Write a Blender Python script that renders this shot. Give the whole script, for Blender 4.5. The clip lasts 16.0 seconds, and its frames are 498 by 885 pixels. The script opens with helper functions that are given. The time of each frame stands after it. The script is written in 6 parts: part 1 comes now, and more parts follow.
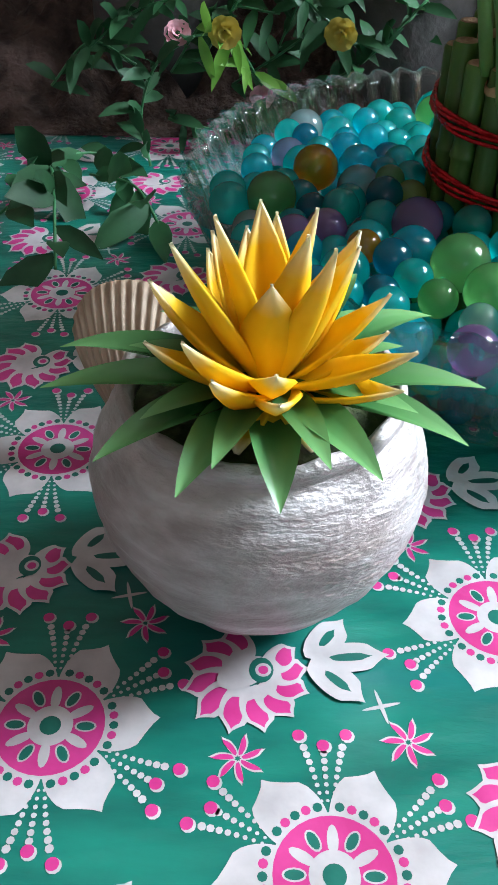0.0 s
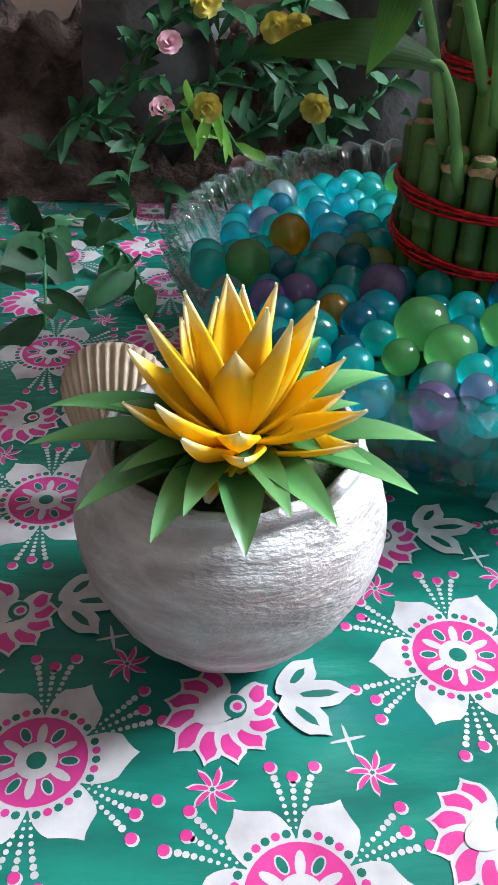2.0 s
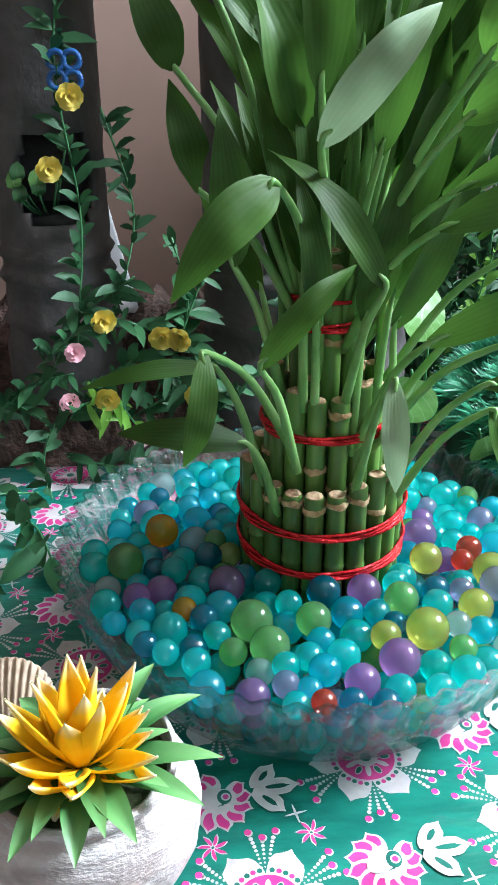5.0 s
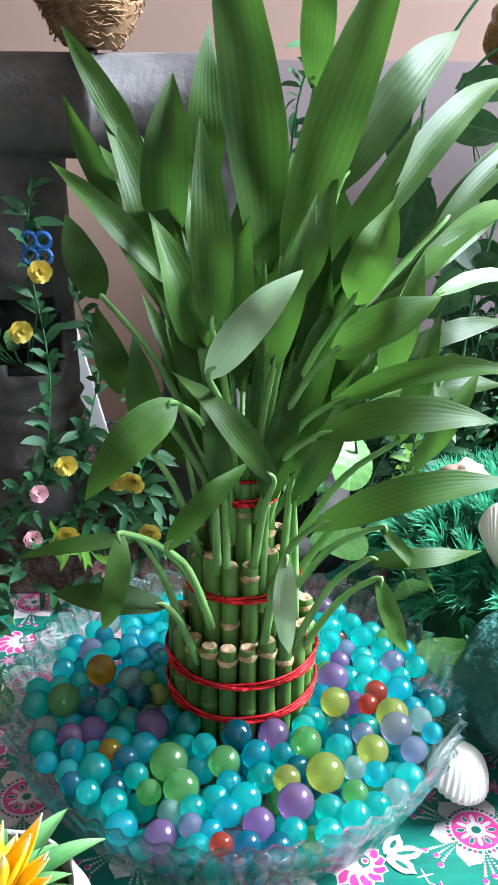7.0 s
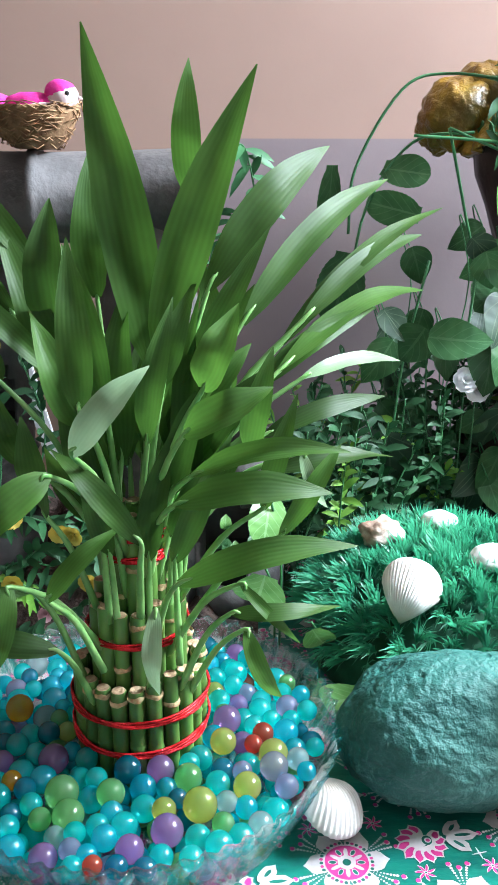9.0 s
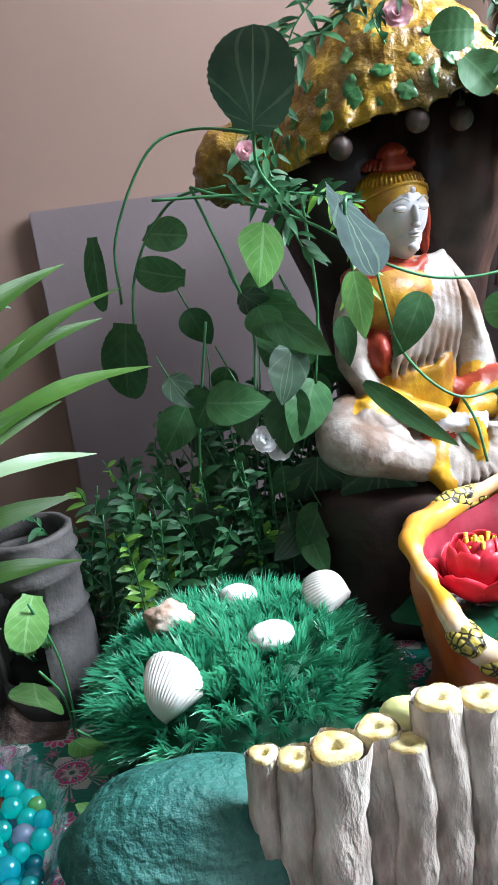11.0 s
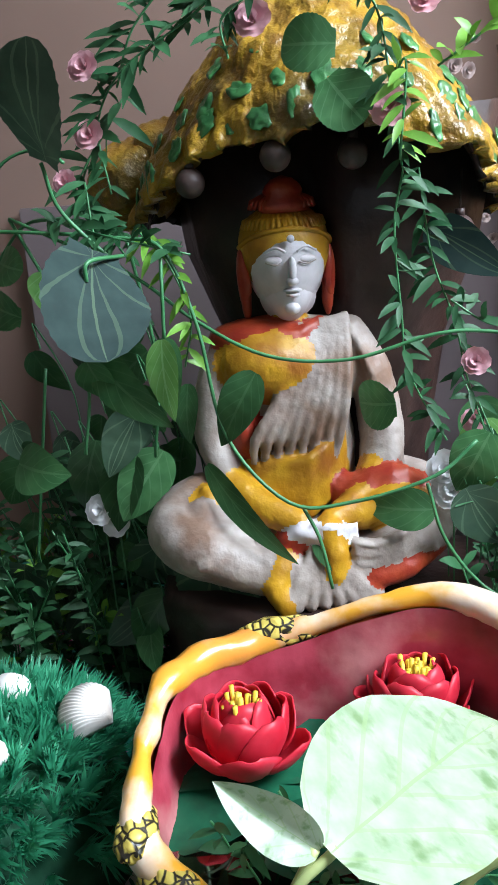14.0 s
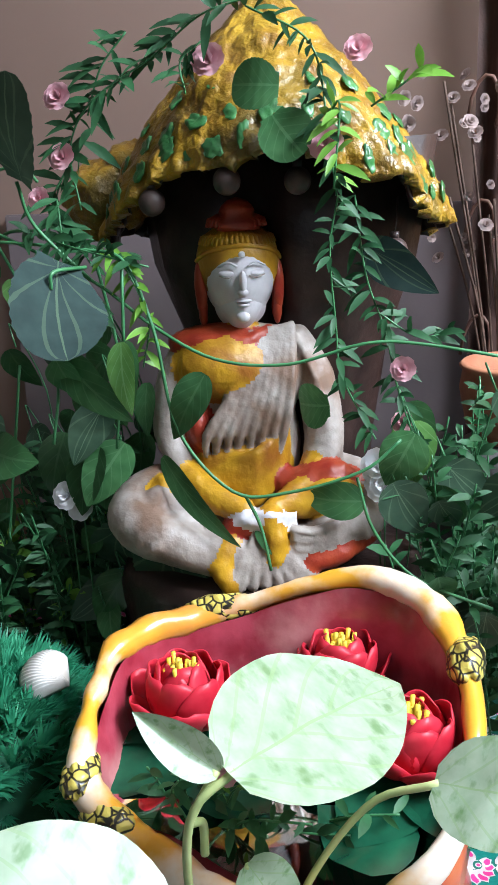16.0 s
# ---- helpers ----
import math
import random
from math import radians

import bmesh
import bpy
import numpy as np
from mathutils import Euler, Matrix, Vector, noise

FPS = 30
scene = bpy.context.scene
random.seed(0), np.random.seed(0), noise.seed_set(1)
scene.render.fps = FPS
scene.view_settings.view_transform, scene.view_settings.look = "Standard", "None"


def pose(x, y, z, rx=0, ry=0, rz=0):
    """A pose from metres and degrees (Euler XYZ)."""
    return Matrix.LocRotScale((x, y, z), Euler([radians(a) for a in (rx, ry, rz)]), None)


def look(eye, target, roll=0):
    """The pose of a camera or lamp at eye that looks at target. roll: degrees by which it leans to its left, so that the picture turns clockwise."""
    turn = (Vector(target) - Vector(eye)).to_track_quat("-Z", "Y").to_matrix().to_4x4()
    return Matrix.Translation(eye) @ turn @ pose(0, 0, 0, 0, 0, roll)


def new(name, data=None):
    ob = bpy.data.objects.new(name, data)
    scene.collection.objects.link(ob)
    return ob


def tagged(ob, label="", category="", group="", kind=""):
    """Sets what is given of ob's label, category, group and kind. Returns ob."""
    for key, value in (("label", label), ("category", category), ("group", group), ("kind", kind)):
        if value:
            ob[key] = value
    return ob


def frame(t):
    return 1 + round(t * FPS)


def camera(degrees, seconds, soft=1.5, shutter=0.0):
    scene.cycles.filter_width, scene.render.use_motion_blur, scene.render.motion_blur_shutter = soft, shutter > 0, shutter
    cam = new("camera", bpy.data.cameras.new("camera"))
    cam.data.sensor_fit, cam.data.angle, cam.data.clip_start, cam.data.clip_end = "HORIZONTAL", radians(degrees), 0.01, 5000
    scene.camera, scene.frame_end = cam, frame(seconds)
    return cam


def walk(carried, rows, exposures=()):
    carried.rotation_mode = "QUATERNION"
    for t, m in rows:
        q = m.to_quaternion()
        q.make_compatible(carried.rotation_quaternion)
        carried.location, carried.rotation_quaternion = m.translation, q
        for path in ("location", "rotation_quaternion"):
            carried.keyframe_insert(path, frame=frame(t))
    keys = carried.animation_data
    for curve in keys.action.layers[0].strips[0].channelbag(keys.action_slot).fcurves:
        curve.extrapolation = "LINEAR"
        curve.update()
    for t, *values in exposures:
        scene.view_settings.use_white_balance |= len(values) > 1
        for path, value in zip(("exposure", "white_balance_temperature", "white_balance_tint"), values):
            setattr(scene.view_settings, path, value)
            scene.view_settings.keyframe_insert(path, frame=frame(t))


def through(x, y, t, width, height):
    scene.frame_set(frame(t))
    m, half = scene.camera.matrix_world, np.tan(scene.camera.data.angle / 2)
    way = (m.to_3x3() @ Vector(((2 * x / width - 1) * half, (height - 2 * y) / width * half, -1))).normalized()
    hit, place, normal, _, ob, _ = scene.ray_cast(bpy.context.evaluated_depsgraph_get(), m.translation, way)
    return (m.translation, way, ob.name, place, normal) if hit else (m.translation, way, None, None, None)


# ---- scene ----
cam = camera(32.1, 16.0)
PATH = [
    (0, (0.08, 0.076, 0.21), (0.068, 1.629, -1.05), 1.0),
    (0.5, (0.074, 0.071, 0.211), (0.067, 1.646, -1.022), 2.4),
    (1, (0.083, 0.062, 0.221), (0.075, 1.659, -0.983), 2.0),
    (1.5, (0.088, 0.06, 0.218), (0.09, 1.664, -0.976), 1.4),
    (2, (0.086, 0.06, 0.223), (0.09, 1.684, -0.945), 0.9),
    (2.5, (0.095, 0.05, 0.235), (0.119, 1.694, -0.902), 0.9),
    (3, (0.099, 0.043, 0.258), (0.134, 1.722, -0.827), 0.6),
    (3.5, (0.112, 0.037, 0.277), (0.174, 1.751, -0.751), 0.6),
    (4, (0.124, 0.024, 0.298), (0.191, 1.764, -0.687), -0.0),
    (4.5, (0.121, 0.016, 0.319), (0.194, 1.784, -0.613), -0.2),
    (5, (0.135, 0.008, 0.342), (0.227, 1.798, -0.544), -0.0),
    (5.2, (0.142, 0.003, 0.356), (0.251, 1.81, -0.494), 0.0),
    (7.3, (0.187, -0.045, 0.413), (0.258, 1.835, -0.266), 0.5),
    (7.5, (0.189, -0.053, 0.409), (0.27, 1.834, -0.248), 0.6),
    (8, (0.207, -0.064, 0.447), (0.286, 1.819, -0.222), 2.6),
    (8.2, (0.217, -0.071, 0.45), (0.311, 1.816, -0.206), 3.3),
    (10.3, (0.418, -0.1, 0.453), (0.265, 1.816, -0.101), -7.7),
    (10.5, (0.443, -0.08, 0.446), (0.31, 1.842, -0.089), -8.0),
    (11, (0.517, -0.038, 0.471), (0.448, 1.88, -0.092), -7.6),
    (11.5, (0.581, 0.022, 0.474), (0.548, 1.944, -0.077), -7.2),
    (12, (0.622, 0.082, 0.476), (0.618, 2.0, -0.093), -6.3),
    (12.5, (0.654, 0.115, 0.469), (0.656, 2.029, -0.111), -4.5),
    (13, (0.725, 0.149, 0.476), (0.479, 2.048, -0.102), -2.9),
    (13.5, (0.798, 0.18, 0.49), (0.251, 2.013, -0.094), -4.3),
    (14, (0.863, 0.174, 0.498), (0.231, 1.977, -0.094), -4.1),
    (14.5, (0.908, 0.147, 0.497), (0.247, 1.939, -0.097), -3.1),
    (15, (0.917, 0.141, 0.494), (0.267, 1.937, -0.099), -2.7),
    (15.5, (0.916, 0.127, 0.508), (0.28, 1.929, -0.084), -2.5),
    (16, (0.921, 0.116, 0.511), (0.306, 1.927, -0.074), -2.4),
]
walk(cam, [(t, look(eye, target, roll)) for t, eye, target, roll in PATH],
     [(0, 0.0), (3, 0.25), (5, 0.6), (7.5, 0.85), (8.2, 0.8), (10.5, 0.3), (11, 0.05), (11.6, -0.25), (12.5, -0.85), (13.2, -0.7), (14.5, -0.75), (16, -0.75)])


# ---- world and light ----
world = bpy.data.worlds.new("sky")
scene.world = world
world.use_nodes = True
wn = world.node_tree.nodes
sky = wn.new("ShaderNodeTexSky")
sky.sky_type = "NISHITA"
sky.sun_disc = False
sky.sun_elevation, sky.sun_rotation = radians(38), radians(115)
world.node_tree.links.new(sky.outputs[0], wn["Background"].inputs[0])
wn["Background"].inputs[1].default_value = 0.1


def area_lamp(name, m, sx, sy, watts, color):
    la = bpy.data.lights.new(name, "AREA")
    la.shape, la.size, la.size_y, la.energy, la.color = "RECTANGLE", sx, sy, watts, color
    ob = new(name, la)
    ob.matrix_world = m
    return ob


area_lamp("window_daylight", look((1.84, 0.62, 1.42), (0.45, 0.42, 0.05)), 0.75, 0.75, 165, (0.76, 0.87, 1.0))
area_lamp("back_window_daylight", look((1.4, 1.5, 0.8), (1.25, 1.0, 0.5)), 0.5, 1.1, 10, (1.0, 0.70, 0.45))
# unseen soft fill, added behind the camera to lift the front faces
area_lamp("front_fill_light", look((0.6, -2.42, 1.15), (0.5, 0.4, 0.1)), 1.2, 1.0, 5.5, (0.76, 0.88, 1.0))

# ---- materials ----
def shader(name):
    m = bpy.data.materials.new(name)
    m.use_nodes = True
    return m, m.node_tree.nodes, m.node_tree.links, m.node_tree.nodes["Principled BSDF"]


def mat(name, a, b, scale=40.0, rough=0.5, bump=0.2, bump_scale=None, metal=0.0, trans=0.0, ior=1.45, sss=0.0, coat=0.0,
        third=None, sharp=(0.35, 0.65), rand=0.0, spec=0.5, stretch=None, relief=0.002):
    """A surface that varies between colours a and b at one scale, with stains of a third, and a fine relief."""
    m, n, l, p = shader(name)
    tc = n.new("ShaderNodeTexCoord")
    src = tc.outputs["Object"]
    if stretch:
        mp = n.new("ShaderNodeMapping")
        mp.inputs["Scale"].default_value = stretch
        l.new(src, mp.inputs[0])
        src = mp.outputs[0]
    t1 = n.new("ShaderNodeTexNoise")
    t1.inputs["Scale"].default_value, t1.inputs["Detail"].default_value = scale, 6
    l.new(src, t1.inputs["Vector"])
    r = n.new("ShaderNodeValToRGB")
    r.color_ramp.elements[0].position, r.color_ramp.elements[1].position = sharp
    r.color_ramp.elements[0].color, r.color_ramp.elements[1].color = (*a, 1), (*b, 1)
    l.new(t1.outputs[0], r.inputs[0])
    col = r.outputs[0]
    if third:
        t2 = n.new("ShaderNodeTexNoise")
        t2.inputs["Scale"].default_value, t2.inputs["Detail"].default_value = scale * 0.37, 8
        l.new(src, t2.inputs["Vector"])
        r2 = n.new("ShaderNodeValToRGB")
        r2.color_ramp.elements[0].position, r2.color_ramp.elements[1].position = 0.52, 0.66
        l.new(t2.outputs[0], r2.inputs[0])
        mx = n.new("ShaderNodeMix")
        mx.data_type = "RGBA"
        l.new(r2.outputs[0], mx.inputs[0])
        l.new(col, mx.inputs[6])
        mx.inputs[7].default_value = (*third, 1)
        col = mx.outputs[2]
    if rand:
        oi = n.new("ShaderNodeObjectInfo")
        mr = n.new("ShaderNodeMapRange")
        mr.inputs[3].default_value, mr.inputs[4].default_value = 1 - rand, 1 + rand
        l.new(oi.outputs["Random"], mr.inputs[0])
        hs = n.new("ShaderNodeHueSaturation")
        l.new(mr.outputs[0], hs.inputs["Value"])
        l.new(col, hs.inputs["Color"])
        col = hs.outputs[0]
    l.new(col, p.inputs["Base Color"])
    p.inputs["Roughness"].default_value, p.inputs["Metallic"].default_value = rough, metal
    p.inputs["Transmission Weight"].default_value, p.inputs["IOR"].default_value = trans, ior
    p.inputs["Coat Weight"].default_value, p.inputs["Specular IOR Level"].default_value = coat, spec
    if sss:
        p.inputs["Subsurface Weight"].default_value = sss
        p.inputs["Subsurface Radius"].default_value = (0.004, 0.003, 0.002)
        p.inputs["Subsurface Scale"].default_value = 1.0
    if bump:
        t3 = n.new("ShaderNodeTexNoise")
        t3.inputs["Scale"].default_value, t3.inputs["Detail"].default_value = bump_scale or scale * 3, 5
        l.new(src, t3.inputs["Vector"])
        bp = n.new("ShaderNodeBump")
        bp.inputs["Strength"].default_value, bp.inputs["Distance"].default_value = bump, relief
        l.new(t3.outputs[0], bp.inputs["Height"])
        l.new(bp.outputs[0], p.inputs["Normal"])
    return m


def leafy(name, a, b, vein=None, gloss=0.35, through=0.35, stripe=None, rand=0.2, scale=60.0, vein_width=0.03, speck=None, radial=False):
    """Leaf surface. UV: x across from 0 to 1, y along. It lets some light through."""
    m, n, l, p = shader(name)
    uv = n.new("ShaderNodeTexCoord")
    t1 = n.new("ShaderNodeTexNoise")
    t1.inputs["Scale"].default_value, t1.inputs["Detail"].default_value = scale, 5
    l.new(uv.outputs["Object"], t1.inputs["Vector"])
    r = n.new("ShaderNodeValToRGB")
    r.color_ramp.elements[0].position, r.color_ramp.elements[1].position = 0.3, 0.7
    r.color_ramp.elements[0].color, r.color_ramp.elements[1].color = (*a, 1), (*b, 1)
    l.new(t1.outputs[0], r.inputs[0])
    col = r.outputs[0]
    sep = n.new("ShaderNodeSeparateXYZ")
    l.new(uv.outputs["UV"], sep.inputs[0])

    def math_node(op, x, y):
        q = n.new("ShaderNodeMath")
        q.operation = op
        for k, v in enumerate((x, y)):
            if isinstance(v, (int, float)):
                q.inputs[k].default_value = v
            else:
                l.new(v, q.inputs[k])
        return q.outputs[0]

    def blend(fac, base, colour):
        mx = n.new("ShaderNodeMix")
        mx.data_type = "RGBA"
        l.new(fac, mx.inputs[0])
        l.new(base, mx.inputs[6])
        mx.inputs[7].default_value = (*colour, 1)
        return mx.outputs[2]

    off = math_node("ABSOLUTE", math_node("SUBTRACT", sep.outputs[0], 0.5), 0)
    height = t1.outputs[0]
    if stripe:
        wave = math_node("SINE", math_node("MULTIPLY", sep.outputs[0], 46.0), 0)
        fac = math_node("MULTIPLY", math_node("ADD", wave, 1.0), 0.055)
        col = blend(fac, col, stripe)
        height = math_node("MULTIPLY", wave, 0.2)
    if speck:
        t2 = n.new("ShaderNodeTexNoise")
        t2.inputs["Scale"].default_value, t2.inputs["Detail"].default_value = 6.0, 8
        mp = n.new("ShaderNodeMapping")
        mp.inputs["Scale"].default_value = (0.6, 1.7, 1.0)
        mp.inputs["Rotation"].default_value = (0, 0, 0.5)
        l.new(uv.outputs["UV"], mp.inputs[0])
        l.new(mp.outputs[0], t2.inputs["Vector"])
        fac = math_node("MINIMUM", math_node("MAXIMUM", math_node("MULTIPLY", math_node("SUBTRACT", t2.outputs[0], 0.53), 5.0), 0.0), 0.7)
        col = blend(fac, col, speck)
    if vein:
        mid = math_node("LESS_THAN", off, vein_width)
        slant = math_node("SUBTRACT", math_node("MULTIPLY", sep.outputs[1], 5.0), math_node("MULTIPLY", off, 4.0))
        if radial:
            slant = math_node("MULTIPLY", math_node("ARCTAN2", math_node("SUBTRACT", sep.outputs[0], 0.5), math_node("SUBTRACT", sep.outputs[1], 0.06)), 1.75)
        side = math_node("LESS_THAN", math_node("ABSOLUTE", math_node("SUBTRACT", math_node("FRACT", slant, 0), 0.5), 0), 0.06)
        col = blend(math_node("MULTIPLY", math_node("MAXIMUM", mid, math_node("MULTIPLY", side, 0.6)), 0.75), col, vein)
    oi = n.new("ShaderNodeObjectInfo")
    mr = n.new("ShaderNodeMapRange")
    mr.inputs[3].default_value, mr.inputs[4].default_value = 1 - rand, 1 + rand
    l.new(oi.outputs["Random"], mr.inputs[0])
    hs = n.new("ShaderNodeHueSaturation")
    l.new(mr.outputs[0], hs.inputs["Value"])
    l.new(col, hs.inputs["Color"])
    col = hs.outputs[0]
    l.new(col, p.inputs["Base Color"])
    p.inputs["Roughness"].default_value, p.inputs["Specular IOR Level"].default_value = gloss, 0.35
    bp = n.new("ShaderNodeBump")
    bp.inputs["Strength"].default_value, bp.inputs["Distance"].default_value = 0.25, 0.0006
    l.new(height, bp.inputs["Height"])
    l.new(bp.outputs[0], p.inputs["Normal"])
    if through:
        tr = n.new("ShaderNodeBsdfTranslucent")
        l.new(col, tr.inputs[0])
        ms = n.new("ShaderNodeMixShader")
        ms.inputs[0].default_value = through
        l.new(p.outputs[0], ms.inputs[1])
        l.new(tr.outputs[0], ms.inputs[2])
        l.new(ms.outputs[0], n["Material Output"].inputs[0])
    return m


WALL = mat("wall_paint", (0.245, 0.155, 0.122), (0.28, 0.18, 0.143), 3, 0.75, 0.05, 160)
# shade on the back wall, put into colour as a greyer tone
WALL_SHADE = mat("painted_wall_shade", (0.17, 0.13, 0.135), (0.205, 0.16, 0.162), 5, 0.7, 0.1, 150)
FLOOR = mat("floor_cement", (0.25, 0.22, 0.2), (0.35, 0.31, 0.28), 6, 0.5, 0.2)
CEIL = mat("ceiling_paint", (0.75, 0.72, 0.68), (0.8, 0.78, 0.74), 3, 0.8, 0.1)
CLOTH = mat("green_oilcloth", (0.004, 0.10, 0.075), (0.008, 0.17, 0.12), 22, 0.3, 0.35, 30, third=(0.006, 0.13, 0.11), stretch=(1, 3, 1), relief=0.004)
PRINT_WHITE = mat("print_white", (0.36, 0.33, 0.325), (0.50, 0.465, 0.46), 60, 0.36, 0.3, 30, relief=0.004)
PRINT_PINK = mat("print_pink", (0.42, 0.022, 0.15), (0.54, 0.045, 0.215), 60, 0.33, 0.3, 30, relief=0.004)
PRINT_GREEN = mat("print_green", (0.004, 0.085, 0.064), (0.007, 0.13, 0.095), 60, 0.33, 0.3, 30, relief=0.004)
WOOD = mat("table_wood", (0.12, 0.06, 0.03), (0.2, 0.1, 0.05), 12, 0.5, 0.2, stretch=(1, 8, 1))


# ---- mesh helpers ----
def finish(name, bm, material, smooth=True):
    me = bpy.data.meshes.new(name)
    bmesh.ops.recalc_face_normals(bm, faces=bm.faces)
    for f in bm.faces:
        f.smooth = smooth
    bm.to_mesh(me)
    bm.free()
    for q in (material if isinstance(material, (list, tuple)) else [material]):
        me.materials.append(q)
    return me


def part(name, bm, material, parent=None, label="", smooth=True):
    ob = new(name, finish(name, bm, material, smooth))
    if parent is not None:
        ob.parent = parent
    return tagged(ob, label)


def thing(name, x=0.0, y=0.0, z=0.0, label="", category="", group="", kind="", rz=0.0):
    ob = new(name)
    ob.empty_display_size = 0.02
    ob.matrix_basis = pose(x, y, z, 0, 0, rz)
    return tagged(ob, label, category, group, kind)


def solid(name, bm, material, x=0.0, y=0.0, z=0.0, label="", category="", group="", kind="", rz=0.0, smooth=True):
    ob = new(name, finish(name, bm, material, smooth))
    ob.matrix_basis = pose(x, y, z, 0, 0, rz)
    return tagged(ob, label, category, group, kind)


def box(bm, x0, x1, y0, y1, z0, z1, bevel=0.0):
    m = Matrix.Translation(((x0 + x1) / 2, (y0 + y1) / 2, (z0 + z1) / 2)) @ Matrix.Diagonal((x1 - x0, y1 - y0, z1 - z0, 1))
    made = bmesh.ops.create_cube(bm, size=1, matrix=m)["verts"]
    if bevel:
        edges = list({e for v in made for e in v.link_edges})
        bmesh.ops.bevel(bm, geom=edges, offset=bevel, segments=2, affect="EDGES")
    return bm


def grid_faces(bm, rows, closed=True, index=0):
    """Skin between rows of points of one length."""
    vs = [[bm.verts.new(p) for p in r] for r in rows]
    n = len(vs[0])
    for a, b in zip(vs, vs[1:]):
        for k in range(n if closed else n - 1):
            q = (a[k], a[(k + 1) % n], b[(k + 1) % n], b[k])
            f = bm.faces.new(q)
            f.material_index = index
    return vs


def lathe(profile, n=48, shape=None, bm=None, caps=(False, False), index=0):
    """Turned form. profile: (radius, z). shape(angle, radius, z) may bend it."""
    bm = bm or bmesh.new()
    rows = []
    for r, z in profile:
        row = []
        for k in range(n):
            a = 2 * math.pi * k / n
            rr, zz = shape(a, r, z) if shape else (r, z)
            row.append((rr * math.cos(a), rr * math.sin(a), zz))
        rows.append(row)
    vs = grid_faces(bm, rows, True, index)
    for c, r in zip(caps, (vs[0], vs[-1])):
        if c:
            bm.faces.new(r).material_index = index
    return bm


def tube(points, radii, n=8, bm=None, index=0, caps=True):
    """A round bar along points."""
    bm = bm or bmesh.new()
    pts = [Vector(p) for p in points]
    if isinstance(radii, (int, float)):
        radii = [radii] * len(pts)
    rows, side = [], None
    for k, p in enumerate(pts):
        d = (pts[min(k + 1, len(pts) - 1)] - pts[max(k - 1, 0)]).normalized()
        if side is None:
            side = d.orthogonal().normalized()
        side = (side - d * side.dot(d)).normalized()
        up = d.cross(side)
        rows.append([p + radii[k] * (math.cos(2 * math.pi * q / n) * side + math.sin(2 * math.pi * q / n) * up) for q in range(n)])
    vs = grid_faces(bm, rows, True, index)
    if caps:
        bm.faces.new(vs[0]).material_index = index
        bm.faces.new(vs[-1]).material_index = index
    return bm


def arc(points, steps=6):
    """A smooth line through points."""
    p = [Vector(q) for q in points]
    p = [2 * p[0] - p[1]] + p + [2 * p[-1] - p[-2]]
    out = []
    for k in range(1, len(p) - 2):
        for s in range(steps):
            t = s / steps
            out.append(0.5 * (2 * p[k] + (p[k + 1] - p[k - 1]) * t + (2 * p[k - 1] - 5 * p[k] + 4 * p[k + 1] - p[k + 2]) * t * t
                              + (3 * p[k] - p[k - 1] - 3 * p[k + 1] + p[k + 2]) * t ** 3))
    out.append(p[-2])
    return out


def ball(bm, c, r, n=16, index=0, turn=None):
    """An ellipsoid with half-axes r about c."""
    m = Matrix.Translation(c) @ (turn or Matrix()) @ Matrix.Diagonal((*r, 1))
    for v in bmesh.ops.create_uvsphere(bm, u_segments=n, v_segments=max(6, n * 2 // 3), radius=1, matrix=m)["verts"]:
        for f in v.link_faces:
            f.material_index = index
    return bm


def rough_up(bm, amount, scale, seed=0.0):
    bm.normal_update()
    for v in bm.verts:
        v.co += v.normal * amount * noise.fractal(v.co * scale + Vector((seed, seed * 1.7, 0)), 1.0, 2.0, 3)
    return bm


def blade(spine, widths, normal, fold=0.15, bm=None, cross=4, index=0, jag=0.0, wave=0.0, twist=0.0, cup=1.0):
    """A leaf along a spine, with its width at each point, folded along the midrib. Has UV."""
    bm = bm or bmesh.new()
    uv = bm.loops.layers.uv.verify()
    pts = [Vector(p) for p in spine]
    rows = []
    for k, p in enumerate(pts):
        d = (pts[min(k + 1, len(pts) - 1)] - pts[max(k - 1, 0)]).normalized()
        side = d.cross(Matrix.Rotation(twist * (k / len(pts) - 0.35), 3, d) @ Vector(normal)).normalized()
        up = side.cross(d)
        row = []
        for q in range(cross + 1):
            s = q / cross * 2 - 1
            w = widths[k] * (1 + (jag * (k % 2) if abs(s) == 1 else 0))
            row.append(bm.verts.new(p + side * s * w / 2 + up * (abs(s) ** cup * fold * widths[k] + wave * widths[k] * math.sin(k * 1.3 + s * 2))))
        rows.append(row)
    n = len(rows) - 1
    for k in range(n):
        for q in range(cross):
            f = bm.faces.new((rows[k][q], rows[k][q + 1], rows[k + 1][q + 1], rows[k + 1][q]))
            f.material_index = index
            f.smooth = True
            for lp, (u, w) in zip(f.loops, ((q, k), (q + 1, k), (q + 1, k + 1), (q, k + 1))):
                lp[uv].uv = (u / cross, w / n)
    return bm


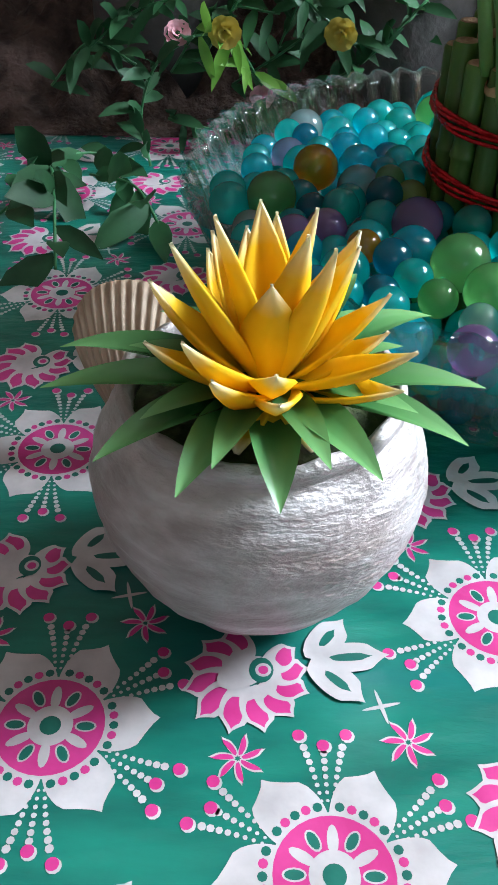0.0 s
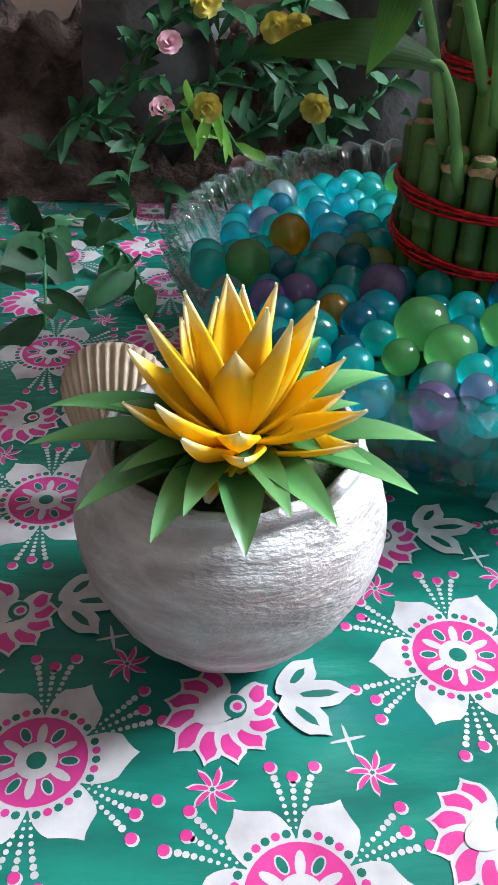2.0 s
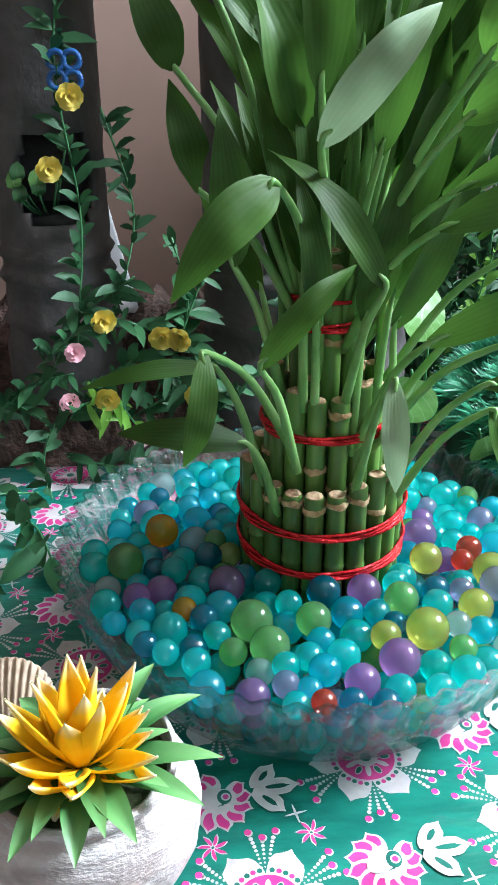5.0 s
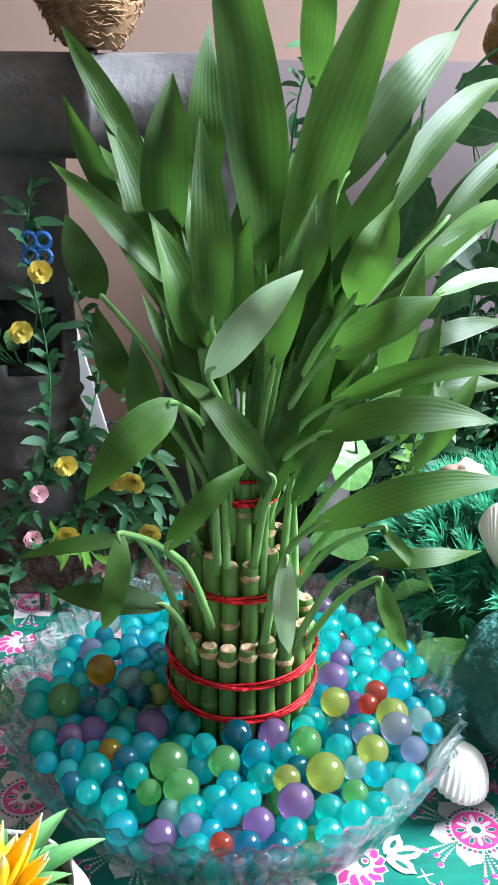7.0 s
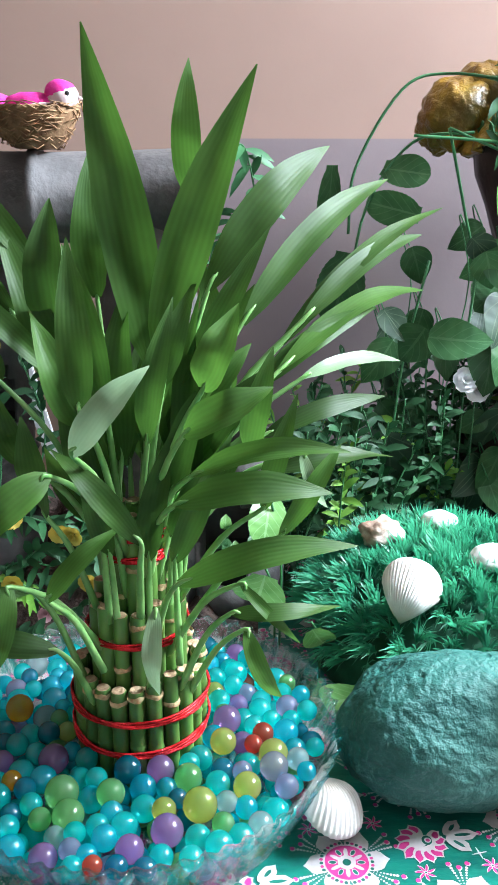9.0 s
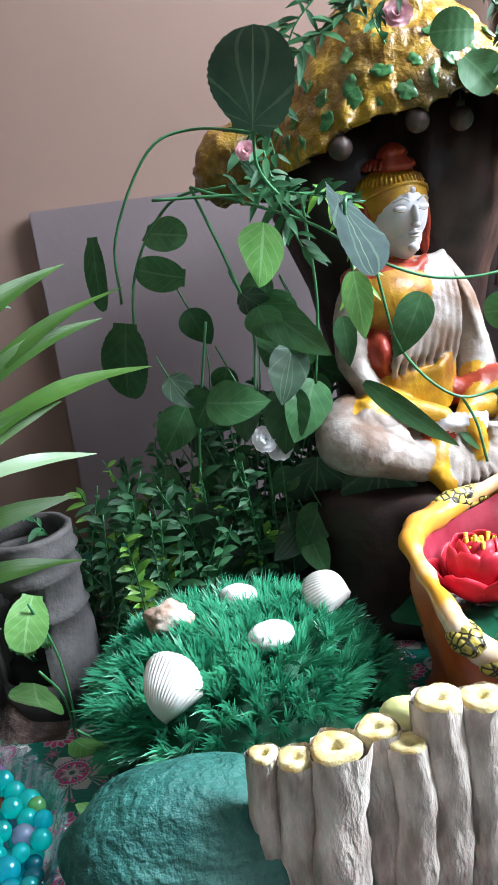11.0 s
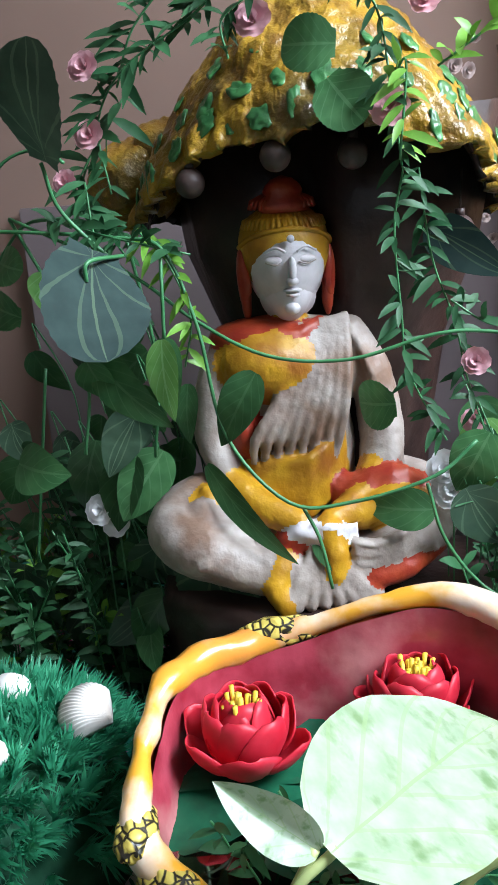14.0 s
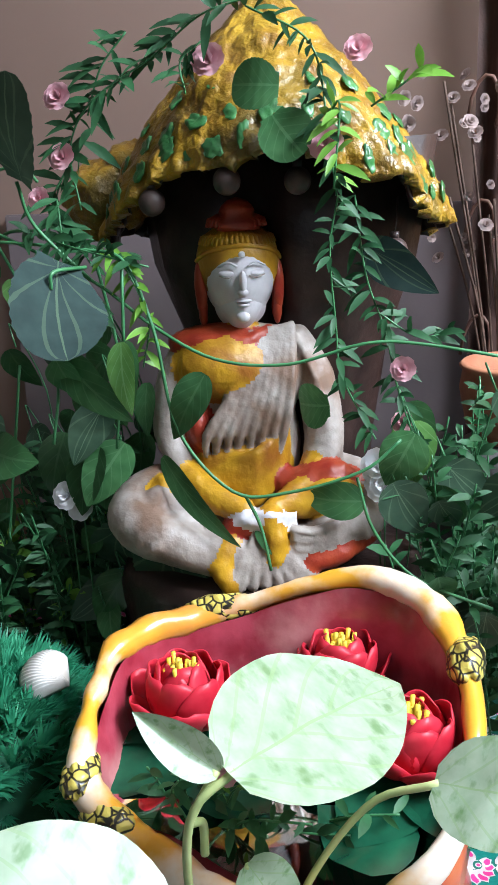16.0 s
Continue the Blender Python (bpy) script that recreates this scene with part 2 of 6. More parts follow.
def leaf_shape(kind, n):
    """Relative widths from base to tip."""
    out = []
    for k in range(n + 1):
        t = k / n
        if kind == "lance":
            w = 1.9 * (t + 0.02) ** 0.62 * (1 - t) ** 0.95
        elif kind == "heart":
            w = math.sqrt(max(0, 1 - ((t - 0.33) / 0.34) ** 2)) if t < 0.33 else (1 - ((t - 0.33) / 0.67) ** 1.6) ** 0.9
        elif kind == "round":
            w = math.sqrt(max(0, 1 - (2 * t - 1) ** 2))
            w = max(w, 0.5 * (1 - t))
        elif kind == "petal":
            w = max(0.42 * (1 - t), math.sin(math.pi * t ** 0.75) ** 0.9)
        else:
            w = math.sin(math.pi * t) ** 0.7
        out.append(max(w, 0.02))
    return out


# ---- room ----
def wall(name, x0, x1, y0, y1, z0, z1, material=WALL, label="plain beige pink painted wall"):
    return solid(name, box(bmesh.new(), x0, x1, y0, y1, z0, z1), material, label=label, category="wall", kind="structure", smooth=False)


wall("floor", -2.3, 2.0, -2.6, 1.9, -0.85, -0.75, FLOOR, "grey cement floor of the room")
wall("ceiling", -2.3, 2.0, -2.6, 1.9, 1.9, 2.0, CEIL, "white painted ceiling")
wall("wall_west", -2.3, -2.2, -2.6, 1.9, -0.75, 1.9)
wall("wall_south", -2.2, -0.1, -2.6, -2.5, -0.75, 1.9)
wall("wall_south_far", 1.3, 1.9, -2.6, -2.5, -0.75, 1.9)
wall("wall_south_below", -0.1, 1.3, -2.6, -2.5, -0.75, 0.6)
wall("wall_south_above", -0.1, 1.3, -2.6, -2.5, 1.7, 1.9)
# right wall with its window
wall("wall_east", 1.9, 2.0, -2.6, -0.05, -0.75, 1.9)
wall("wall_east_far", 1.9, 2.0, 1.0, 1.9, -0.75, 1.9)
wall("wall_east_below", 1.9, 2.0, -0.05, 1.0, -0.75, 0.9)
wall("wall_east_above", 1.9, 2.0, -0.05, 1.0, 1.85, 1.9)
# back wall with a window behind the curtains
wall("wall_north", -2.2, 0.97, 1.2, 1.3, -0.75, 1.9)
wall("wall_north_far", 1.7, 1.9, 1.2, 1.3, -0.75, 1.9)
wall("wall_north_below", 0.97, 1.7, 1.2, 1.3, -0.75, 0.2)
wall("wall_north_above", 0.97, 1.7, 1.2, 1.3, 1.4, 1.9)

# ---- table and its cloth ----
table = thing("table", 0.4, 0.4, 0, "wooden table under a printed green oilcloth", "table")
part("tabletop", box(bmesh.new(), -1.1, 1.1, -0.62, 0.72, -0.04, -0.006, 0.004), WOOD, table, smooth=False)
for x in (-1.02, 1.02):
    for y in (-0.55, 0.65):
        part("leg", box(bmesh.new(), x - 0.03, x + 0.03, y - 0.03, y + 0.03, -0.75, -0.041, 0.003), WOOD, table, smooth=False)

cloth = thing("tablecloth", 0, 0, 0, "green oilcloth printed with white and magenta flowers on the table", "tablecloth")
bm = bmesh.new()
box(bm, -0.71, 1.51, -0.23, 1.13, -0.005, 0.0)
box(bm, -0.71, 1.51, -0.235, -0.23, -0.25, 0.0)
part("cloth", bm, CLOTH, cloth, smooth=False)

LAT_A, LAT_B, LAT_0 = Vector((0.0550, 0.0800)), Vector((0.0755, -0.0385)), Vector((0.1015, 0.1715))


def print_motifs(ca, cb):
    """Flat inks of one repeat of the pattern: polygons as (ink, layer, points)."""
    out = []
    c = LAT_0 + LAT_A * ca + LAT_B * cb

    def poly(ink, layer, pts):
        out.append((ink, layer, pts))

    def disc(ink, layer, x, y, r, n=12, ry=None, turn=0.0):
        ct, st = math.cos(turn), math.sin(turn)
        ry = ry or r
        pts = []
        for k in range(n):
            a = 2 * math.pi * k / n
            u, v = r * math.cos(a), ry * math.sin(a)
            pts.append((x + u * ct - v * st, y + u * st + v * ct))
        poly(ink, layer, pts)

    def petal(ink, layer, x, y, a, r0, r1, w, sharp=1.0, skew=0.0):
        ca_, sa_ = math.cos(a), math.sin(a)
        pts = []
        for side in (1, -1):
            for k in range(13):
                t = k / 12 if side == 1 else 1 - k / 12
                if side == -1 and k in (0, 12):
                    continue
                u = r0 + (r1 - r0) * t
                v = math.sqrt(max(0, 1 - ((t - 0.5) / 0.52) ** 2)) if t < 0.74 else 0.887 * ((1 - t) / 0.26) ** 1.35
                v = side * w * v + skew * t * t
                pts.append((x + u * ca_ - v * sa_, y + u * sa_ + v * ca_))
        poly(ink, layer, pts)

    x, y = c
    first = len(out)
    # large flower
    for k in range(6):
        a = math.radians(60 * k + 2)
        petal(0, 1 + 0.1 * k, x, y, a, 0.008, 0.0325, 0.0092, 0.92, 0.0025)
        for s in (-0.36, -0.18, 0.0, 0.18, 0.36):
            disc(1 if int(s * 100) % 36 else 2, 3, x + 0.0188 * math.cos(a + s), y + 0.0188 * math.sin(a + s), 0.0014, 8)
        b = a + math.radians(30)
        for s, far in ((-0.17, 0.0415), (0.0, 0.0375), (0.17, 0.0415)):
            r = 0.0205
            size = 0.0005
            while r < far - 0.0025:
                disc(0, 2, x + r * math.cos(b + s * r / 0.0415), y + r * math.sin(b + s * r / 0.0415), size, 7)
                r += 0.0024
                size += 0.00011
            disc(0, 2, x + far * math.cos(b + s) + 0.0005, y + far * math.sin(b + s) - 0.0005, 0.0022, 10)
            disc(1, 3, x + far * math.cos(b + s), y + far * math.sin(b + s), 0.0019, 10)
    disc(0, 2, x, y, 0.0172, 32)
    disc(1, 3, x, y, 0.0162, 32)
    disc(0, 4, x, y, 0.0068, 24)
    disc(2, 5, x, y, 0.0032, 16)
    for k in range(12):
        a = math.radians(30 * k)
        if k % 2:
            disc(0, 4.4, x + 0.0095 * math.cos(a), y + 0.0095 * math.sin(a), 0.0042, 12, 0.0016, a)
        else:
            disc(0, 4, x + 0.0105 * math.cos(a), y + 0.0105 * math.sin(a), 0.0033, 12, 0.0019, a)
            disc(2, 5, x + 0.0105 * math.cos(a), y + 0.0105 * math.sin(a), 0.0027, 12, 0.0014, a)
    for q in range(first, len(out)):
        ink_, layer_, pts_ = out[q]
        out[q] = (ink_, layer_, [(x + (px - x) * 0.92, y + (py - y) * 0.92) for px, py in pts_])
    # half-open lotus with a leaf
    lx, ly = c + Vector((-0.018, 0.058))
    for k in range(11):
        a = math.radians(108 + 28 * k)
        rr = 0.0215 - 0.0009 * abs(k - 4)
        petal(0, 1 + 2 * k, lx - 0.003, ly - 0.001, a, 0.004, rr, 0.0046, 0.8, 0.0022)
        petal(1, 2 + 2 * k, lx - 0.003, ly - 0.001, a, 0.0085, rr - 0.0016, 0.0028, 0.8, 0.0022)
    disc(0, 24, lx - 0.005, ly - 0.001, 0.0085, 20, 0.0048, 0.5)
    disc(2, 25, lx, ly, 0.0036, 16, 0.0044)
    disc(0, 26, lx + 0.0006, ly, 0.0024, 12)
    disc(1, 27, lx + 0.0006, ly, 0.0015, 10)
    for q, (a, l) in enumerate(((0.95, 0.019), (0.1, 0.024), (-0.75, 0.021))):
        petal(0, 28 + 2 * q, lx + 0.014, ly + 0.004, a, 0.0, l, 0.0052, 0.8)
        petal(2, 29 + 2 * q, lx + 0.014, ly + 0.004, a, 0.006, l - 0.005, 0.0014, 0.8)
    # pinwheel stars
    for off in (Vector((-0.024, 0.030)), Vector((0.022, 0.036))):
        sx, sy = c + off
        for k in range(7):
            a = 2 * math.pi * k / 7 + 0.2
            petal(0, 1 + 0.1 * k, sx, sy, a, 0.0005, 0.0078, 0.0011, 0.9, 0.0016)
            petal(1, 2 + 0.1 * k, sx, sy, a + 0.06, 0.001, 0.0072, 0.0008, 0.9, 0.0014)
    # small cross
    kx, ky = c + Vector((0.0158, 0.047))
    for q, a in enumerate((0.25, 0.25 + math.pi / 2)):
        disc(0, 1 + 0.4 * q, kx, ky, 0.0058, 10, 0.0006, a)
    return out


bm = bmesh.new()
for ia in range(-5, 13):
    for ib in range(-12, 14):
        cc = LAT_0 + LAT_A * ia + LAT_B * ib
        if -0.25 < cc.x < 1.1 and -0.05 < cc.y < 0.98:
            for ink, layer, pts in print_motifs(ia, ib):
                f = bm.faces.new([bm.verts.new((px, py, 0.0001 + 0.000022 * layer)) for px, py in pts])
                f.material_index = ink
                f.normal_update()
                if f.normal.z < 0:
                    f.normal_flip()
me = bpy.data.meshes.new("print")
bm.to_mesh(me)
bm.free()
for q in (PRINT_WHITE, PRINT_PINK, PRINT_GREEN):
    me.materials.append(q)
ink = new("print", me)
ink.parent = cloth
tagged(ink, "white, magenta and dark green printed flowers and dots", kind="stuff")

# ---- silver pot with a yellow artificial succulent ----
SILVER = mat("silver_painted_clay", (0.40, 0.345, 0.33), (0.66, 0.62, 0.61), 60, 0.40, 0.8, 330, metal=0.3, third=(0.42, 0.35, 0.325), stretch=(1, 1, 2.6), relief=0.0014)
SOIL = mat("potting_moss", (0.02, 0.03, 0.01), (0.07, 0.09, 0.03), 160, 0.9, 0.8, 300, third=(0.05, 0.03, 0.02))
PETAL = leafy("yellow_petal", (0.92, 0.56, 0.010), (0.96, 0.71, 0.04), gloss=0.36, through=0.35, rand=0.06)
SUCC = leafy("succulent_leaf", (0.028, 0.13, 0.035), (0.06, 0.20, 0.055), gloss=0.26, through=0.2, rand=0.25)


def tip_fade(m, colour, start=0.7):
    """Paler moulded plastic towards the tip of each petal."""
    n, l = m.node_tree.nodes, m.node_tree.links
    p = n["Principled BSDF"]
    src = p.inputs["Base Color"].links[0].from_socket
    uv = n.new("ShaderNodeTexCoord")
    sep = n.new("ShaderNodeSeparateXYZ")
    l.new(uv.outputs["UV"], sep.inputs[0])
    mr = n.new("ShaderNodeMapRange")
    mr.inputs[1].default_value, mr.inputs[2].default_value = start, 1.0
    l.new(sep.outputs[1], mr.inputs[0])
    mx = n.new("ShaderNodeMix")
    mx.data_type = "RGBA"
    l.new(mr.outputs[0], mx.inputs[0])
    l.new(src, mx.inputs[6])
    mx.inputs[7].default_value = (*colour, 1)
    for node in n:
        if node.type in ("BSDF_PRINCIPLED", "BSDF_TRANSLUCENT"):
            l.new(mx.outputs[2], node.inputs[0])


tip_fade(PETAL, (0.93, 0.87, 0.62), 0.76)
tip_fade(SUCC, (0.17, 0.38, 0.14), 0.45)

pot = thing("flower_pot", 0.0815, 0.263, 0.0, "round silver-painted clay pot on the tablecloth", "pot")
prof = [(0.0, 0.001), (0.018, 0.001), (0.022, 0.003), (0.031, 0.013), (0.040, 0.026), (0.0455, 0.040), (0.047, 0.052), (0.0458, 0.062),
        (0.0425, 0.071), (0.0385, 0.077), (0.0372, 0.0795), (0.0378, 0.083), (0.0382, 0.0855), (0.0368, 0.087), (0.035, 0.0855), (0.0345, 0.078), (0.038, 0.066), (0.03, 0.05), (0.0, 0.048)]
ring = [(prof[k][0] + (prof[k + 1][0] - prof[k][0]) * s / 3, prof[k][1] + (prof[k + 1][1] - prof[k][1]) * s / 3) for k in range(len(prof) - 1) for s in range(3)] + [prof[-1]]
bm = lathe(ring, 72, lambda a, r, z: (r * (1 + 0.004 * math.sin(2 * a + 30 * z)) + 0.0006 * math.sin(z * 700) * (0.03 < r), z + (0.0006 * math.sin(5 * a) + 0.0006 * math.sin(11 * a + 1) if z > 0.081 else 0)))
for v in bm.verts:
    if v.co.z > 0.05:
        v.co.z = 0.05 + (v.co.z - 0.05) * 0.84
part("pot_body", rough_up(bm, 0.0006, 120), SILVER, pot)
bm = lathe([(0.0, 0.076), (0.012, 0.075), (0.024, 0.0735), (0.0345, 0.072)], 40)
part("moss", rough_up(bm, 0.003, 160), SOIL, pot, "dark green moss inside the rim")

succ = thing("artificial_succulent", 0.0835, 0.252, 0.0745, "yellow artificial flower with green pointed leaves in the silver pot", "artificial plant")
rng = random.Random(4)


def spike(length, width, az, lift, droop, z0, r0, fold=0.12, kind="lance", cup=1.0):
    """A pointed leaf that leaves the centre at azimuth az and lift degrees."""
    d = Vector((math.cos(az), math.sin(az), 0))
    pts, n = [], 10
    p, ang = d * r0 + Vector((0, 0, z0)), math.radians(lift)
    for k in range(n + 1):
        pts.append(p.copy())
        p = p + (d * math.cos(ang) + Vector((0, 0, math.sin(ang)))) * length / n
        ang += math.radians(droop) / n
    w = [width * v for v in leaf_shape(kind, n)]
    up = Vector((-d.x * math.sin(math.radians(lift)), -d.y * math.sin(math.radians(lift)), math.cos(math.radians(lift))))
    return blade(pts, w, up, fold, cup=cup)


# green leaves: two rings that spread over the rim
for k in range(12):
    az = math.radians(360 / 12 * k - 84 + rng.uniform(-5, 5))
    part("leaf", spike(0.054 - 0.013 * max(0, -math.sin(az)) + rng.uniform(-0.004, 0.004), 0.0180, az, 14 + rng.uniform(-4, 7), -34 + rng.uniform(-10, 10), 0.009, 0.004, fold=0.24), SUCC, succ)
for k in range(9):
    az = math.radians(40 * k - 66 + rng.uniform(-5, 5))
    part("leaf", spike(0.035 + rng.uniform(-0.003, 0.004), 0.0135, az, 18 + rng.uniform(-3, 6), -30, 0.013, 0.003, fold=0.13), SUCC, succ)
# yellow petals: thick, the outer ones low and upturned, the inner ones upright
for n_, ln, wd, lift, dr, z0, off in ((9, 0.035, 0.0125, 6, 52, 0.010, -118), (8, 0.040, 0.0135, 26, 42, 0.011, -84), (6, 0.044, 0.0140, 50, 26, 0.012, -100), (4, 0.046, 0.0135, 72, 8, 0.012, -70)):
    for k in range(n_):
        az = math.radians(360 / n_ * k + off + rng.uniform(-9, 9))
        ob = part("petal", spike(ln * rng.uniform(0.86, 1.08), wd * rng.uniform(0.85, 1.1), az, lift + rng.uniform(-8, 8), dr * rng.uniform(0.7, 1.2), z0, 0.003, fold=0.34, kind="petal", cup=1.6), PETAL, succ)
        sm = ob.modifiers.new("thickness", "SOLIDIFY")
        sm.thickness = 0.0009
for k in range(3):
    ob = part("petal", spike(0.018, 0.010, math.radians(-110 + 24 * k), 4, -50, 0.012, 0.006, fold=0.3, kind="petal", cup=1.6), PETAL, succ)
    sm = ob.modifiers.new("thickness", "SOLIDIFY")
    sm.thickness = 0.0009

# ---- glass plate with water beads ----
PX, PY, PZ, PR = 0.194, 0.438, 0.067, 0.146
GLASS, gn, gl, gp = shader("clear_glass")
gp.inputs["Base Color"].default_value = (0.9, 0.97, 0.96, 1)
gp.inputs["Roughness"].default_value, gp.inputs["Transmission Weight"].default_value, gp.inputs["IOR"].default_value = 0.0, 1.0, 1.46
clear = gn.new("ShaderNodeBsdfTransparent")
clear.inputs[0].default_value = (0.93, 0.97, 0.96, 1)
gm = gn.new("ShaderNodeMixShader")
gm.inputs[0].default_value = 0.64
gl.new(gp.outputs[0], gm.inputs[1])
gl.new(clear.outputs[0], gm.inputs[2])
gl.new(gm.outputs[0], gn["Material Output"].inputs[0])
plate = thing("glass_plate", PX, PY, 0, "fluted clear glass plate full of water beads", "plate")


def flute(a, r, z):
    k = max(0.0, min(1.0, (z - 0.012) / 0.05))
    return r + 0.0022 * k * math.sin(66 * a), z + 0.0009 * k * math.sin(66 * a + 0.8)


prof = [(0.0, 0.002), (0.06, 0.002), (0.104, 0.003), (0.118, 0.010), (0.128, 0.026), (0.137, 0.046), (0.142, 0.060), (PR, PZ), (PR + 0.001, PZ + 0.0025), (PR - 0.003, PZ + 0.003),
        (0.140, 0.0625), (0.133, 0.048), (0.124, 0.029), (0.114, 0.014), (0.10, 0.007), (0.05, 0.006), (0.0, 0.006)]
part("dish", lathe(prof, 528, flute), GLASS, plate)
BEADS = {}
for nm, c in (("teal", (0.006, 0.93, 0.88)), ("cyan", (0.003, 0.80, 0.92)), ("deep", (0.004, 0.40, 0.54)), ("green", (0.34, 0.74, 0.32)), ("yellow", (0.78, 0.82, 0.26)),
              ("violet", (0.60, 0.36, 0.70)), ("lilac", (0.52, 0.54, 0.74)), ("red", (0.86, 0.16, 0.10)), ("clear", (0.62, 0.80, 0.80)), ("amber", (0.80, 0.42, 0.03))):
    m, n, l, p = shader("bead_" + nm)
    p.inputs["Base Color"].default_value = (*c, 1)
    p.inputs["Roughness"].default_value, p.inputs["IOR"].default_value = 0.03, 1.34
    p.inputs["Transmission Weight"].default_value = 0.72
    p.inputs["Specular IOR Level"].default_value = 0.6
    tr = n.new("ShaderNodeBsdfTranslucent")
    tr.inputs[0].default_value = (*c, 1)
    ms = n.new("ShaderNodeMixShader")
    ms.inputs[0].default_value = 0.62
    l.new(p.outputs[0], ms.inputs[1])
    l.new(tr.outputs[0], ms.inputs[2])
    tp = n.new("ShaderNodeBsdfTransparent")
    tp.inputs[0].default_value = (*[min(1, 0.3 + 0.8 * q) for q in c], 1)
    m2 = n.new("ShaderNodeMixShader")
    m2.inputs[0].default_value = 0.24
    l.new(ms.outputs[0], m2.inputs[1])
    l.new(tp.outputs[0], m2.inputs[2])
    gloss = n.new("ShaderNodeBsdfGlossy")
    gloss.inputs["Roughness"].default_value = 0.015
    fres = n.new("ShaderNodeFresnel")
    fres.inputs[0].default_value = 1.42
    m3 = n.new("ShaderNodeMixShader")
    l.new(fres.outputs[0], m3.inputs[0])
    l.new(m2.outputs[0], m3.inputs[1])
    l.new(gloss.outputs[0], m3.inputs[2])
    l.new(m3.outputs[0], n["Material Output"].inputs[0])
    bm = bmesh.new()
    bmesh.ops.create_icosphere(bm, subdivisions=3, radius=1)
    BEADS[nm] = finish("water_bead", bm, m)

BUX, BUY, BUR = 0.199, 0.441, 0.046
rng = random.Random(11)
placed = []


def bead_top(r):
    """Height of the bead heap at a distance from the plate's middle."""
    return 0.066 - 0.004 * max(0, (r - 0.06) / 0.07)


def put_bead(x, y, z, r, kind):
    ob = new("water_bead", BEADS[kind])
    ob.matrix_basis = Matrix.Translation((x, y, z)) @ Matrix.Diagonal((r, r, r, 1))
    words = {"teal": "teal", "cyan": "blue-green", "deep": "dark blue", "green": "green", "yellow": "lime yellow", "violet": "purple", "lilac": "pale lilac", "red": "red", "clear": "clear", "amber": "amber"}
    tagged(ob, words[kind] + " translucent gel bead in the glass plate", "water bead", "water beads in the plate")
    placed.append((x, y, z, r))


# single beads that stand out
for x, y, r, kind in ((0.226, 0.333, 0.0115, "violet"), (0.205, 0.318, 0.0098, "violet"), (0.185, 0.305, 0.0068, "red"), (0.245, 0.355, 0.0125, "yellow"), (0.275, 0.372, 0.0105, "yellow"),
                      (0.236, 0.378, 0.0105, "green"), (0.163, 0.345, 0.0115, "green"), (0.155, 0.365, 0.0125, "green"), (0.105, 0.455, 0.0115, "amber"), (0.085, 0.425, 0.012, "green"),
                      (0.12, 0.375, 0.0075, "amber"), (0.143, 0.396, 0.0115, "violet"), (0.217, 0.385, 0.0105, "violet"), (0.195, 0.385, 0.0105, "deep"), (0.286, 0.425, 0.0085, "red"),
                      (0.187, 0.363, 0.0105, "green"), (0.26, 0.44, 0.0115, "violet"), (0.293, 0.392, 0.011, "lilac"), (0.258, 0.415, 0.0105, "yellow"), (0.293, 0.405, 0.0115, "yellow"), (0.17, 0.53, 0.0115, "green")):
    put_bead(x, y + 0.004, bead_top(math.hypot(x - PX, y - PY)) - r * 0.35, r * 0.9, kind)
kinds = ["teal"] * 56 + ["cyan"] * 26 + ["deep"] * 8 + ["green"] * 4 + ["yellow"] * 3 + ["violet"] * 3 + ["lilac"] * 4 + ["red"] * 2 + ["clear"] * 5 + ["amber"] * 1
for tries in range(16000):
    a, rr = rng.uniform(0, 2 * math.pi), 0.136 * math.sqrt(rng.random())
    x, y, r = PX + rr * math.cos(a), PY + rr * math.sin(a), rng.uniform(0.0066, 0.0098)
    if math.hypot(x - BUX, y - BUY) < BUR + r * 0.6:
        continue
    layer = 0 if tries < 9000 else 1
    z = bead_top(rr) - r * (0.5 + rng.uniform(0, 0.8)) - layer * 0.014
    wall_r = 0.124 + max(0, (z - 0.012)) * 0.28
    if rr > wall_r - r * 0.9:
        continue
    if all((x - q[0]) ** 2 + (y - q[1]) ** 2 + (z - q[2]) ** 2 > (0.83 * (r + q[3])) ** 2 for q in placed):
        put_bead(x, y, z, r, rng.choice(kinds))
    if len(placed) > 298:
        break

# beads deeper in the dish, against its wall
bm = bmesh.new()
paints = ["teal", "cyan", "deep", "green", "clear", "lilac"]
deep_ones = []
for tries in range(9000):
    a, z, r = rng.uniform(0, 2 * math.pi), rng.uniform(0.016, 0.050), rng.uniform(0.0066, 0.0092)
    rr = 0.116 + (z - 0.012) * 0.36 - r - rng.uniform(0.0, 0.012)
    c = (PX + rr * math.cos(a), PY + rr * math.sin(a), z)
    if all((c[0] - q[0]) ** 2 + (c[1] - q[1]) ** 2 + (c[2] - q[2]) ** 2 > (0.85 * (r + q[3])) ** 2 for q in placed + deep_ones):
        deep_ones.append((*c, r))
for q in deep_ones:
    first = len(bm.faces)
    bmesh.ops.create_icosphere(bm, subdivisions=2, radius=q[3], matrix=Matrix.Translation(q[:3]))
    bm.faces.ensure_lookup_table()
    paint = rng.choice((0, 0, 0, 0, 1, 1, 1, 2, 3, 4, 5))
    for f in bm.faces[first:]:
        f.material_index = paint
solid("water_bead_filling", bm, [BEADS[q].materials[0] for q in paints], label="teal and blue gel beads deeper in the glass plate", category="water beads", kind="stuff")

